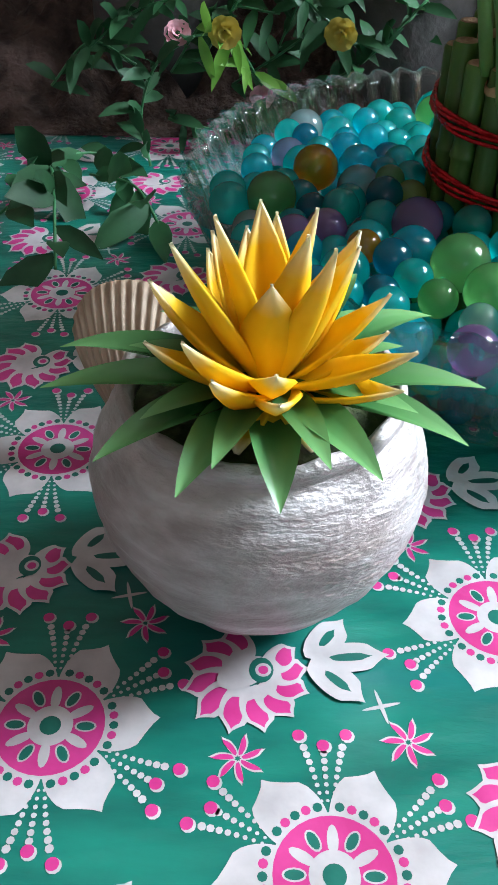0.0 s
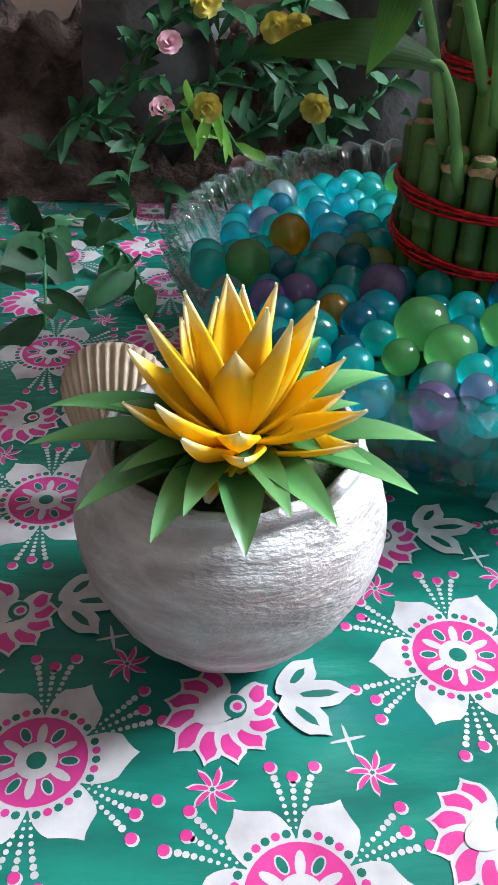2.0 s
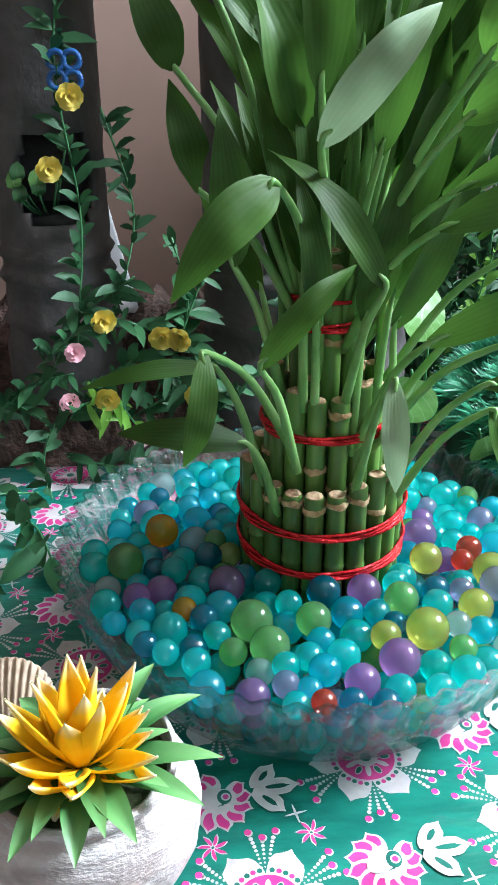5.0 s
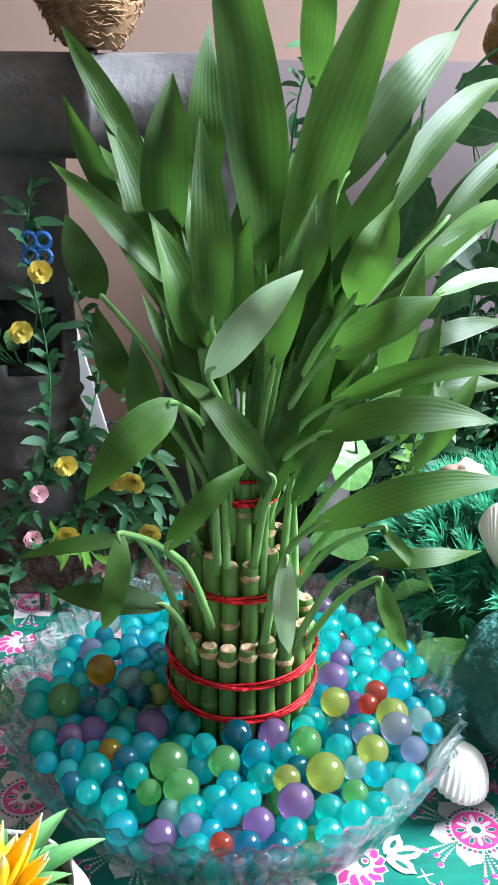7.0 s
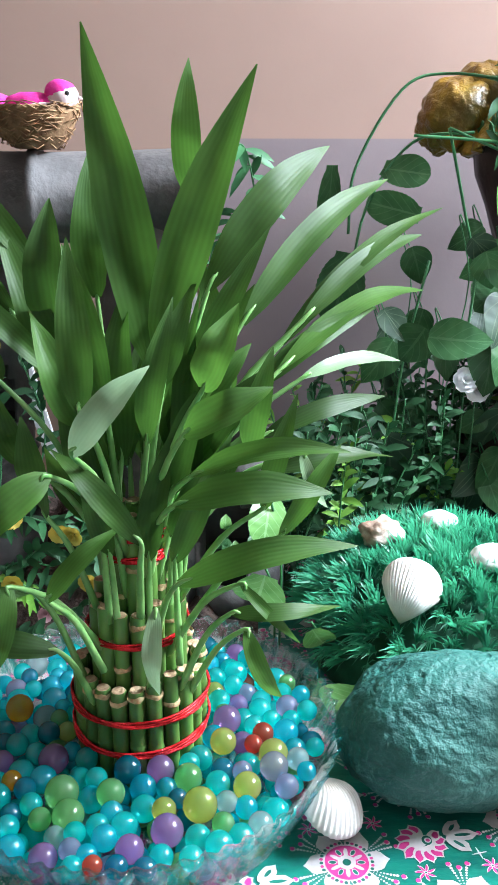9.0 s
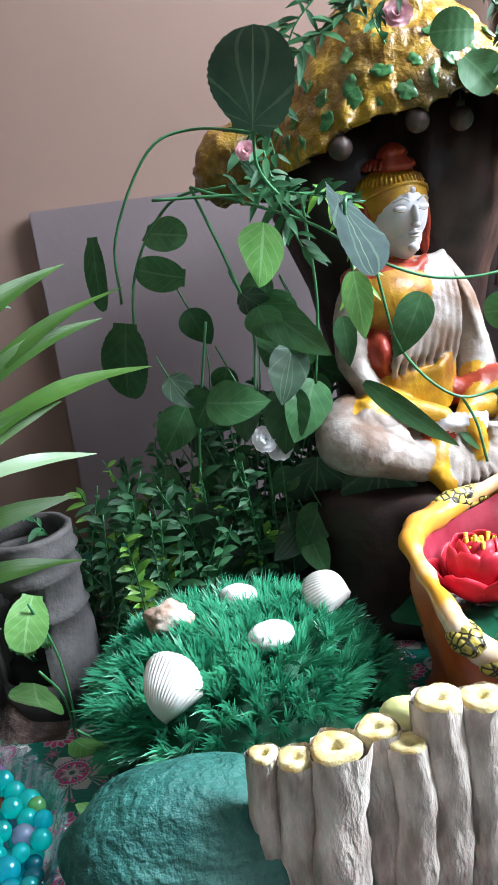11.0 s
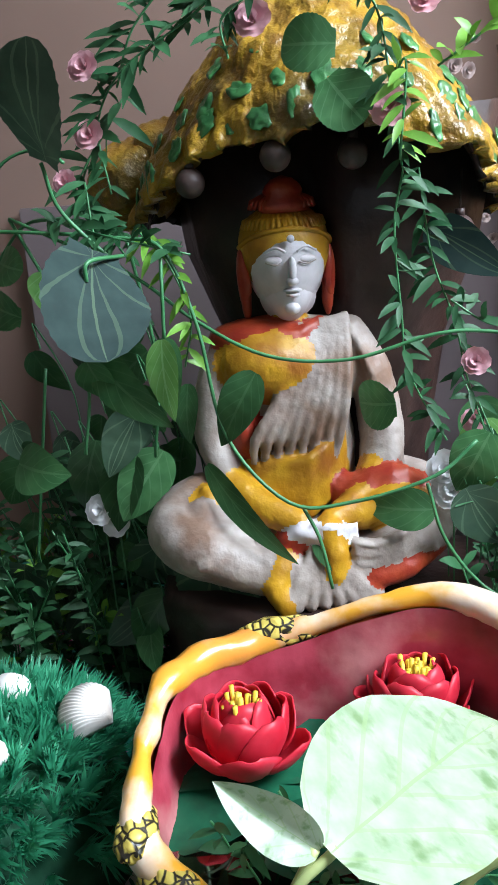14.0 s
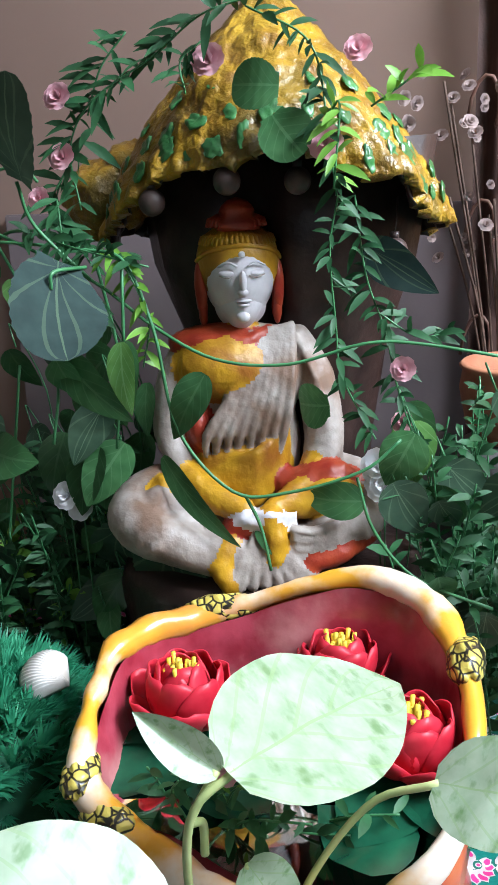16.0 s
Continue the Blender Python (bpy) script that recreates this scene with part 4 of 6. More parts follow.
class Clay:
    """A solid modelled on a fine grid from rounded forms that melt together; each form keeps its paint."""

    def __init__(self, low, high, h):
        self.low, self.h = np.array(low), h
        n = [int(round((b - a) / h)) + 1 for a, b in zip(low, high)]
        self.p = np.stack(np.meshgrid(*[a + h * np.arange(k) for a, k in zip(low, n)], indexing="ij"), -1)
        self.f = np.full(n, 1.0)
        self.best = np.full(n, 1.0)
        self.paint = np.zeros(n, int)

    def window(self, low, high, margin=0.012):
        a = np.clip(np.floor((np.array(low) - margin - self.low) / self.h).astype(int), 0, None)
        b = np.ceil((np.array(high) + margin - self.low) / self.h).astype(int) + 1
        return tuple(slice(p, q) for p, q in zip(a, b))

    def add(self, w, d, paint, k, bias=0.0):
        near = d - bias < self.best[w]
        self.paint[w] = np.where(near, paint, self.paint[w])
        self.best[w] = np.minimum(self.best[w], d - bias)
        f = self.f[w]
        h = np.clip(0.5 + 0.5 * (f - d) / k, 0, 1)
        self.f[w] = f * (1 - h) + d * h - k * h * (1 - h)

    def egg(self, c, r, paint, k=0.006, bias=0.0):
        c, r = np.array(c), np.array(r)
        w = self.window(c - r, c + r)
        q = (self.p[w] - c) / r
        self.add(w, (np.sqrt((q * q).sum(-1)) - 1) * r.min(), paint, k, bias)

    def rope(self, pts, radii, paint, k=0.004, bias=0.0, steps=3):
        pts = np.array([list(v) for v in arc(pts, steps)])
        if isinstance(radii, (int, float)):
            radii = (radii, radii)
        rs = np.interp(np.linspace(0, 1, len(pts)), np.linspace(0, 1, len(radii)), radii)
        w = self.window(pts.min(0) - max(radii), pts.max(0) + max(radii))
        g = self.p[w]
        d = np.full(g.shape[:-1], 1.0)
        for a, b, ra, rb in zip(pts, pts[1:], rs, rs[1:]):
            ab = b - a
            t = np.clip(((g - a) @ ab) / (ab @ ab), 0, 1)
            q = g - a - t[..., None] * ab
            d = np.minimum(d, np.sqrt((q * q).sum(-1)) - (ra + (rb - ra) * t))
        self.add(w, d, paint, k, bias)

    def skin(self, bm):
        f, s = self.f, self.f < 0
        n = np.array(f.shape)
        corners = [(i, j, k) for i in (0, 1) for j in (0, 1) for k in (0, 1)]
        cut = lambda a, c: a[c[0]:n[0] - 1 + c[0], c[1]:n[1] - 1 + c[1], c[2]:n[2] - 1 + c[2]]
        total = sum(cut(s, c).astype(int) for c in corners)
        mixed = (total > 0) & (total < 8)
        pos, cnt = np.zeros((*mixed.shape, 3)), np.zeros(mixed.shape)
        for a in corners:
            for axis in range(3):
                if a[axis]:
                    continue
                b = tuple(v + (q == axis) for q, v in enumerate(a))
                fa, fb = cut(f, a), cut(f, b)
                cross = (fa < 0) != (fb < 0)
                t = np.where(cross, fa / np.where(cross, fa - fb, 1), 0)
                for q in range(3):
                    pos[..., q] += np.where(cross, a[q] + (t if q == axis else 0), 0)
                cnt += cross
        where = np.argwhere(mixed)
        index = np.full(mixed.shape, -1)
        index[mixed] = np.arange(len(where))
        spots = self.low + self.h * (where + pos[mixed] / cnt[mixed][:, None])
        vs = [bm.verts.new(v) for v in spots]
        for axis in range(3):
            b, c = [q for q in range(3) if q != axis]
            lo, hi = [slice(None)] * 3, [slice(None)] * 3
            lo[axis], hi[axis] = slice(0, -1), slice(1, None)
            edge = np.argwhere(s[tuple(lo)] != s[tuple(hi)])
            for e in edge:
                if e[b] < 1 or e[c] < 1 or e[b] >= n[b] - 1 or e[c] >= n[c] - 1:
                    continue
                cells = []
                for db, dc in ((0, 0), (1, 0), (1, 1), (0, 1)):
                    q = e.copy()
                    q[b] -= db
                    q[c] -= dc
                    cells.append(vs[index[tuple(q)]])
                e2 = e.copy()
                if not s[tuple(e)]:
                    e2[axis] += 1
                bm.faces.new(cells).material_index = int(self.paint[tuple(e2)])


bm = bmesh.new()
# 0 white, 1 cream, 2 yellow, 3 red, 4 brown
ball(bm, (0, 0, 0.425), (0.029, 0.030, 0.037), 32, 0)
ball(bm, (0, -0.002, 0.403), (0.022, 0.026, 0.022), 24, 0)
ball(bm, (0, -0.031, 0.424), (0.0034, 0.0056, 0.010), 14, 0)
ball(bm, (0, -0.0315, 0.4155), (0.0048, 0.005, 0.0036), 14, 0)
for s in (-1, 1):
    ball(bm, (s * 0.0115, -0.0255, 0.431), (0.0072, 0.0045, 0.0036), 14, 0)
    tube(arc([(s * 0.004, -0.0305, 0.437), (s * 0.011, -0.030, 0.4405), (s * 0.019, -0.025, 0.437)], 4), 0.0011, 6, bm, 0)
    tube(arc([(s * 0.005, -0.0302, 0.4295), (s * 0.0115, -0.0300, 0.4280), (s * 0.018, -0.0265, 0.4300)], 4), 0.0007, 6, bm, 1)
    ball(bm, (s * 0.032, 0.004, 0.418), (0.0055, 0.010, 0.024), 14, 3)
    ball(bm, (s * 0.031, 0.004, 0.400), (0.0040, 0.007, 0.017), 14, 3)
ball(bm, (0, -0.0290, 0.4085), (0.0080, 0.0045, 0.0020), 14, 0)
ball(bm, (0, -0.0285, 0.4050), (0.0062, 0.0045, 0.0022), 14, 0)
ball(bm, (0, -0.0255, 0.3945), (0.0075, 0.005, 0.005), 14, 0)
ball(bm, (0, -0.0305, 0.447), (0.003, 0.002, 0.003), 10, 0)
ball(bm, (0, 0.008, 0.437), (0.0345, 0.034, 0.040), 32, 2)
def on_hair(a, e):
    return (0.0345 * math.sin(a) * math.cos(e), 0.008 - 0.034 * math.cos(a) * math.cos(e), 0.437 + 0.040 * math.sin(e))


for k in range(-11, 12):
    tube([on_hair(k * 0.14 + 0.05 * math.sin(3 * e), e) for e in (0.42, 0.6, 0.8, 1.0, 1.2)], (0.0012, 0.0019, 0.0019, 0.0017, 0.001), 6, bm, 2)
tube([on_hair(k * 0.12, 0.42 - 0.02 * k * k * 0.12) for k in range(-12, 13)], 0.0020, 8, bm, 2)
for k in range(26):
    a = 2 * math.pi * k / 26
    tube([(0.014 * math.cos(a), 0.008 + 0.014 * math.sin(a), 0.484), (0.022 * math.cos(a), 0.008 + 0.022 * math.sin(a), 0.479), (0.0245 * math.cos(a), 0.008 + 0.0245 * math.sin(a), 0.473)], (0.002, 0.0026, 0.0014), 6, bm, 3)
lathe([(0.018, 0.470), (0.019, 0.478), (0.0135, 0.484), (0.0145, 0.488), (0.0125, 0.493), (0.008, 0.498), (0.001, 0.501)], 20,
      lambda a, r, z: (r * (1 + 0.04 * math.sin(14 * a)), z), bm, (True, True), 3)
for v in bm.verts:
    slim = 1.10 - 0.30 * min(1.0, max(0.0, (0.424 - v.co.z) / 0.036)) * (v.co.y < -0.004)
    v.co = Vector((v.co.x * slim, v.co.y * 1.06, 0.43 + (v.co.z - 0.43) * (1.05 if v.co.z < 0.465 else 0.92)))
clay = Clay((-0.152, -0.116, 0.158), (0.152, 0.056, 0.392), 0.0024)
# crossed legs and lap
clay.egg((0, -0.025, 0.192), (0.105, 0.055, 0.028), 1)
for s in (-1, 1):
    clay.rope([(s * 0.03, 0.0, 0.212), (s * 0.09, -0.018, 0.212), (s * 0.118, -0.040, 0.203), (s * 0.088, -0.068, 0.192), (s * 0.02, -0.078, 0.188)], (0.026, 0.030, 0.030, 0.025, 0.018), 1)
clay.rope([(-0.035, -0.030, 0.230), (-0.075, -0.038, 0.230), (-0.108, -0.044, 0.218)], (0.018, 0.016, 0.010), 2, bias=0.002)
clay.rope([(0.035, -0.040, 0.238), (0.075, -0.050, 0.236), (0.108, -0.046, 0.222)], (0.014, 0.014, 0.010), 3, bias=0.003)
clay.rope([(0.030, -0.066, 0.226), (0.070, -0.068, 0.226), (0.110, -0.056, 0.212)], (0.013, 0.014, 0.009), 2, bias=0.003)
# trunk and chest
clay.egg((0, 0.004, 0.262), (0.058, 0.038, 0.070), 1)
clay.egg((0, 0.0, 0.325), (0.062, 0.036, 0.040), 1, 0.012)
clay.egg((0, 0.006, 0.352), (0.064, 0.026, 0.020), 1, 0.012)
clay.egg((-0.022, -0.008, 0.336), (0.048, 0.034, 0.030), 2, 0.006, 0.003)
clay.egg((-0.028, 0.002, 0.360), (0.046, 0.026, 0.013), 3, 0.006, 0.002)
clay.egg((-0.008, -0.020, 0.250), (0.050, 0.032, 0.030), 2, 0.008, 0.002)
clay.egg((-0.050, -0.012, 0.285), (0.014, 0.024, 0.022), 3, 0.004, 0.003)
clay.rope([(0, 0.004, 0.36), (0, 0.003, 0.392)], 0.0165, 2)
clay.rope([(-0.026, -0.010, 0.368), (0.0, -0.022, 0.360), (0.026, -0.010, 0.368)], 0.005, 3, 0.003, 0.002)
# arms
clay.rope([(-0.056, 0.004, 0.350), (-0.073, -0.002, 0.318), (-0.078, -0.010, 0.276), (-0.068, -0.028, 0.246)], (0.016, 0.018, 0.0175, 0.016), 1)
clay.rope([(-0.068, -0.026, 0.246), (-0.044, -0.054, 0.236), (-0.012, -0.072, 0.228)], (0.0165, 0.015, 0.011), 2)
clay.rope([(0.056, 0.004, 0.352), (0.074, -0.002, 0.318), (0.081, -0.010, 0.276), (0.076, -0.026, 0.244)], (0.017, 0.020, 0.021, 0.021), 1)
clay.rope([(0.070, -0.028, 0.246), (0.046, -0.056, 0.234), (0.016, -0.074, 0.226)], (0.017, 0.014, 0.010), 2)
# robe over one shoulder, in folds
for k in range(8):
    clay.rope([(0.050 - 0.006 * k, -0.010 - 0.001 * k, 0.371 - 0.001 * k), (0.044 - 0.009 * k, -0.036, 0.326 - 0.002 * k), (0.034 - 0.011 * k, -0.042, 0.284), (0.020 - 0.009 * k, -0.030, 0.240 + 0.002 * k)], (0.0040, 0.0055, 0.0050, 0.0020), 1, 0.0026, 0.001)
for k in range(7):
    clay.rope([(0.040, -0.030, 0.288 - 0.005 * k), (0.004, -0.050, 0.268 - 0.007 * k), (-0.042, -0.036, 0.262 - 0.006 * k)], (0.003, 0.0052, 0.003), 2, 0.0026, 0.001)
for k in range(6):
    clay.rope([(0.054 + 0.005 * k, -0.012 + 0.001 * k, 0.360 - 0.004 * k), (0.072 + 0.004 * k, -0.022 + 0.005 * k, 0.316), (0.082 + 0.003 * k, -0.028 + 0.007 * k, 0.268), (0.094, -0.030 + 0.006 * k, 0.232)], (0.003, 0.0048, 0.0055, 0.004), 1, 0.0026, 0.001)
# folds round the knees
for s in (-1, 1):
    for k in range(8):
        a = k / 7
        clay.rope([(s * (0.050 + 0.010 * a), -0.040 - 0.044 * a, 0.236 - 0.034 * a), (s * (0.100 - 0.004 * a), -0.052 - 0.036 * a, 0.226 - 0.034 * a), (s * (0.138 - 0.030 * a), -0.046 - 0.036 * a, 0.200 - 0.016 * a)], (0.004, 0.0066, 0.004), 1, 0.0018, 0.0006)
# hands in the lap, fan of cloth and red hem in front
clay.egg((0.004, -0.080, 0.221), (0.025, 0.012, 0.009), 0, 0.003, 0.003)
for k in range(4):
    clay.rope([(-0.002, -0.086, 0.228 - 0.0045 * k), (0.018, -0.092, 0.227 - 0.0045 * k), (0.036, -0.084, 0.224 - 0.004 * k)], (0.0030, 0.0028), 0, 0.0012, 0.002)
clay.egg((-0.014, -0.070, 0.212), (0.020, 0.016, 0.012), 3, 0.004, 0.002)
for k in range(8):
    a = (k - 3.5) * 0.2
    clay.rope([(0.002 + 0.010 * math.sin(a), -0.086, 0.208), (0.006 + 0.036 * math.sin(a), -0.094, 0.188), (0.010 + 0.064 * math.sin(a), -0.098, 0.166)], (0.0030, 0.0046, 0.0062), 1, 0.0022, 0.002)
clay.rope([(-0.026, -0.080, 0.200), (-0.038, -0.090, 0.182), (-0.030, -0.096, 0.166)], (0.010, 0.012, 0.010), 2, 0.004, 0.002)
clay.rope([(0.012, -0.082, 0.222), (0.016, -0.090, 0.204), (0.014, -0.094, 0.190)], (0.012, 0.012, 0.009), 2, 0.004, 0.003)
clay.rope([(0.050, -0.092, 0.180), (0.084, -0.086, 0.175), (0.118, -0.064, 0.178)], (0.009, 0.011, 0.008), 3, 0.004, 0.003)
for k in range(4):
    clay.rope([(0.034, -0.092, 0.212 - 0.008 * k), (0.074, -0.090, 0.206 - 0.007 * k), (0.120, -0.062, 0.204 - 0.005 * k)], 0.0050, 1, 0.0024, 0.001)
made = len(bm.verts)
clay.skin(bm)
for k, v in enumerate(bm.verts):
    if k >= made:
        v.co.x *= 0.91
        v.co.z += 0.014 * min(1.0, max(0.0, (abs(v.co.x) - 0.045) / 0.04)) * min(1.0, max(0.0, (0.29 - v.co.z) / 0.04))
        v.co.z += 0.010 * min(1.0, max(0.0, (v.co.z - 0.24) / 0.09))
rough_up(bm, 0.0008, 70)
statue = solid("seated_statue", bm, [ST_WHITE, ST_CREAM, ST_YELLOW, ST_RED, ST_BROWN], SX - 0.013, SY - 0.004, 0, "painted resin statue seated cross-legged in yellow and cream robes", "statue", rz=24)

shrine = thing("tree_shrine", SX, 0.93, 0, "dark brown trunk with a yellow canopy over the statue", "shrine")
bm = lathe([(0.150, 0.0), (0.156, 0.03), (0.146, 0.09), (0.150, 0.14), (0.146, 0.158), (0.12, 0.164), (0.001, 0.165)], 48, lambda a, r, z: (r * (0.82 + 0.18 * abs(math.cos(a))) * (1 + 0.03 * math.sin(7 * a)), z), caps=(True, True))
ob = part("base", rough_up(bm, 0.006, 30), ST_BROWN, shrine, "dark brown glossy rock base")
ob.location = (0, -0.045, 0)
bm = lathe([(0.085, 0.15), (0.084, 0.25), (0.102, 0.35), (0.132, 0.43), (0.150, 0.54)], 40, lambda a, r, z: (r * (0.5 + 0.5 * abs(math.cos(a))) * (1 + 0.04 * math.sin(11 * a + 8 * z)), z), caps=(True, True))
ob = part("trunk", rough_up(bm, 0.004, 40), ST_BROWN, shrine, "dark brown fluted tree trunk")
ob.location = (0, 0.045, 0)
CANOPY = mat("yellow_canopy_paint", (0.19, 0.092, 0.010), (0.42, 0.245, 0.02), 34, 0.33, 1.0, 90, third=(0.13, 0.085, 0.015), coat=0.25, relief=0.006)
CGREEN = mat("green_canopy_spot", (0.02, 0.10, 0.03), (0.05, 0.20, 0.06), 60, 0.3, 0.4, coat=0.3)


def canopy_point(a, t, grow=0.0):
    """a: round the canopy, t: 0 at the rim to 1 at the top."""
    turned = a - radians(14)
    front = max(0, -math.sin(turned))
    rx, ry = 0.164 + grow, 0.138 + grow
    low = 0.458 + 0.070 * front ** 1.5 + 0.005 * math.sin(9 * a)
    s = (1 - min(t, 1.0) ** 1.3) ** 0.85 if t < 1 else 0.0
    lump = 1 + 0.03 * math.sin(8 * a + 5 * t) * (1 - t) + 0.020 * math.sin(44 * a + 9 * t) * max(0.0, 1 - 3.2 * t)
    return Vector((rx * s * math.cos(a) * lump, ry * s * math.sin(a) * lump, low + (0.672 + grow - low) * t))


bm = bmesh.new()
n, u = 264, 40
rows = [[canopy_point(2 * math.pi * k / n, q / u) for k in range(n)] for q in range(u)]
grid_faces(bm, rows)
rough_up(bm, 0.0045, 40)
rough_up(bm, 0.0022, 130, 3.0)
ob = part("canopy", bm, [CANOPY, ST_BROWN], shrine, "yellow canopy moulded like a tree crown with green spots")
sm = ob.modifiers.new("thickness", "SOLIDIFY")
sm.thickness, sm.offset, sm.material_offset, sm.material_offset_rim = 0.012, -1, 1, 0
for row, t, count, size in ((0, 0.10, 20, 0.0080), (1, 0.24, 15, 0.0085), (2, 0.42, 10, 0.0080)):
    for k in range(count):
        a = math.radians(-175 + 170 / (count - 1) * k * 1.03)
        p = canopy_point(a, t + 0.03 * math.sin(k * 2.1), 0.0012)
        nrm = (p - Vector((0, 0, 0.47))).normalized()
        bm = bmesh.new()
        ball(bm, (0, 0, 0), (size * rng.uniform(0.5, 1.3), size * rng.uniform(0.8, 1.6), 0.0016), 18)
        for v in bm.verts:
            v.co *= 1 + 0.45 * noise.noise(Vector((v.co.x * 220 + k * 7, v.co.y * 220, row)))
        ob = part("green_spot", rough_up(bm, 0.0016, 160, k), CGREEN, shrine, "green painted leaf spot")
        ob.matrix_basis = Matrix.Translation(p) @ nrm.to_track_quat("Z", "Y").to_matrix().to_4x4()
for x, y, z, r in ((-0.172, 0.0, 0.497, 0.040), (-0.142, 0.012, 0.515, 0.038), (-0.190, 0.010, 0.478, 0.024)):
    bm = bmesh.new()
    ball(bm, (0, 0, 0), (r, r, r * 0.95), 36)
    rough_up(bm, 0.006, 42, r * 90)
    ob = part("canopy_lobe", rough_up(bm, 0.004, 120, 2.0), CANOPY, shrine, "yellow leafy lobe of the tree crown")
    ob.location = (x, y, z)
BELL = mat("brown_bead", (0.035, 0.02, 0.018), (0.07, 0.045, 0.04), 60, 0.45, 0.3)
for x, y, z in ((0.607, 0.812, 0.494), (0.678, 0.803, 0.509), (0.727, 0.84, 0.507), (0.80, 0.89, 0.445)):
    bm = bmesh.new()
    ball(bm, (0, 0, 0), (0.0115, 0.0115, 0.0115), 18)
    tube([(0, 0, 0.010), (0, 0, 0.016)], 0.004, 8, bm)
    tube([(0, 0, 0.015), (0.001, 0.006, 0.03), (0.0, 0.016, 0.045)], 0.0009, 6, bm)
    ob = part("hanging_bead", bm, BELL, shrine, "brown bead on a wire")
    ob.location = (x - SX, y - 0.93, z)

# ---- grey pipe arch ----
PIPE = mat("grey_cement_pipe", (0.055, 0.05, 0.05), (0.11, 0.10, 0.098), 30, 0.7, 0.7, 120, third=(0.05, 0.045, 0.045))
DARK = mat("near_black", (0.006, 0.006, 0.005), (0.012, 0.012, 0.01), 30, 0.9, 0.2)
arch = thing("pipe_arch", 0, 0, 0, "grey cement-coated pipe arch with cut planting holes", "planter")


def pipe(name, pts, r, parent):
    bm = tube(pts, r, 32, caps=False)
    tube(pts, [q * 0.86 for q in r], 32, bm, caps=False)
    ob = part(name, rough_up(bm, 0.0014, 60), PIPE, parent)
    return ob


def leg(x, y, holes, top=0.40, wide=0.040):
    zs = [z for z in (0.0, 0.04, 0.08, 0.10, 0.104, 0.108, 0.125, 0.14, 0.144, 0.15, 0.16, 0.164, 0.168, 0.18, 0.19, 0.2, 0.215, 0.23, 0.245, 0.26, 0.29, 0.32, 0.35, 0.38) if z < top] + [top]
    bm = bmesh.new()
    n = 48
    rows = []
    for z in zs:
        r = wide + (0.004 if z in (0.104, 0.144, 0.164) or z < 0.1 else 0)
        rows.append([(r * math.cos(2 * math.pi * k / n), r * math.sin(2 * math.pi * k / n), z) for k in range(n)])
    grid_faces(bm, rows)
    kill = []
    for f in bm.faces:
        c = f.calc_center_median()
        a = math.degrees(math.atan2(c.y, c.x))
        for ha, hw, z0, z1 in holes:
            u, w = ((a - ha + 180) % 360 - 180) / hw, (c.z - (z0 + z1) / 2) / ((z1 - z0) / 2)
            if u ** 4 + w ** 4 < 1:
                kill.append(f)
    bmesh.ops.delete(bm, geom=kill, context="FACES")
    ob = part("upright", rough_up(bm, 0.0016, 60), PIPE, arch, "upright pipe with a cut planting hole")
    ob.location = (x, y, 0)
    sm = ob.modifiers.new("thickness", "SOLIDIFY")
    sm.thickness = 0.006
    return ob


leg(0.008, 0.755, ((-72, 40, 0.188, 0.258),))
leg(0.180, 0.735, ())
leg(0.262, 0.735, ((-110, 40, 0.05, 0.135),), 0.185, 0.046)
pipe("crossbeam", [(-0.12, 0.725, 0.415), (0.0, 0.722, 0.415), (0.08, 0.722, 0.415), (0.081, 0.722, 0.415), (0.09, 0.722, 0.415), (0.091, 0.722, 0.415), (0.17, 0.722, 0.417), (0.222, 0.722, 0.418)],
     [0.040, 0.040, 0.040, 0.043, 0.043, 0.040, 0.040, 0.040], arch)
# ---- wall shade panel and curtains at the back wall ----
# thin sheet added over the wall where it lies in shade
solid("wall_shade_panel", box(bmesh.new(), 0.215, 0.96, 1.184, 1.196, 0.0, 0.475, 0.002), WALL_SHADE, label="mauve grey panel that stands for shade on the wall", category="board", smooth=False)
CURTAIN = mat("brown_curtain", (0.035, 0.014, 0.010), (0.06, 0.024, 0.017), 20, 0.7, 0.3, 300)
CURL = mat("curtain_swirl", (0.11, 0.05, 0.035), (0.15, 0.07, 0.05), 20, 0.6, 0.2)
SHEER = leafy("beige_sheer", (0.75, 0.50, 0.32), (0.8, 0.56, 0.38), gloss=0.8, through=0.7, rand=0.0, scale=15)


def drape(name, x0, x1, y, material, label, folds, depth):
    th = thing(name, x0, y, 0.0, label, "curtain")
    bm = bmesh.new()
    uv = bm.loops.layers.uv.verify()
    n = folds * 8
    rows = []
    for q in range(12):
        z = -0.2 + 1.75 * q / 11
        rows.append([((x1 - x0) * k / n, depth * math.sin(2 * math.pi * k / 8 + 0.3 * math.sin(q)), z) for k in range(n + 1)])
    grid_faces(bm, rows, False)
    part("fabric", bm, material, th)
    return th


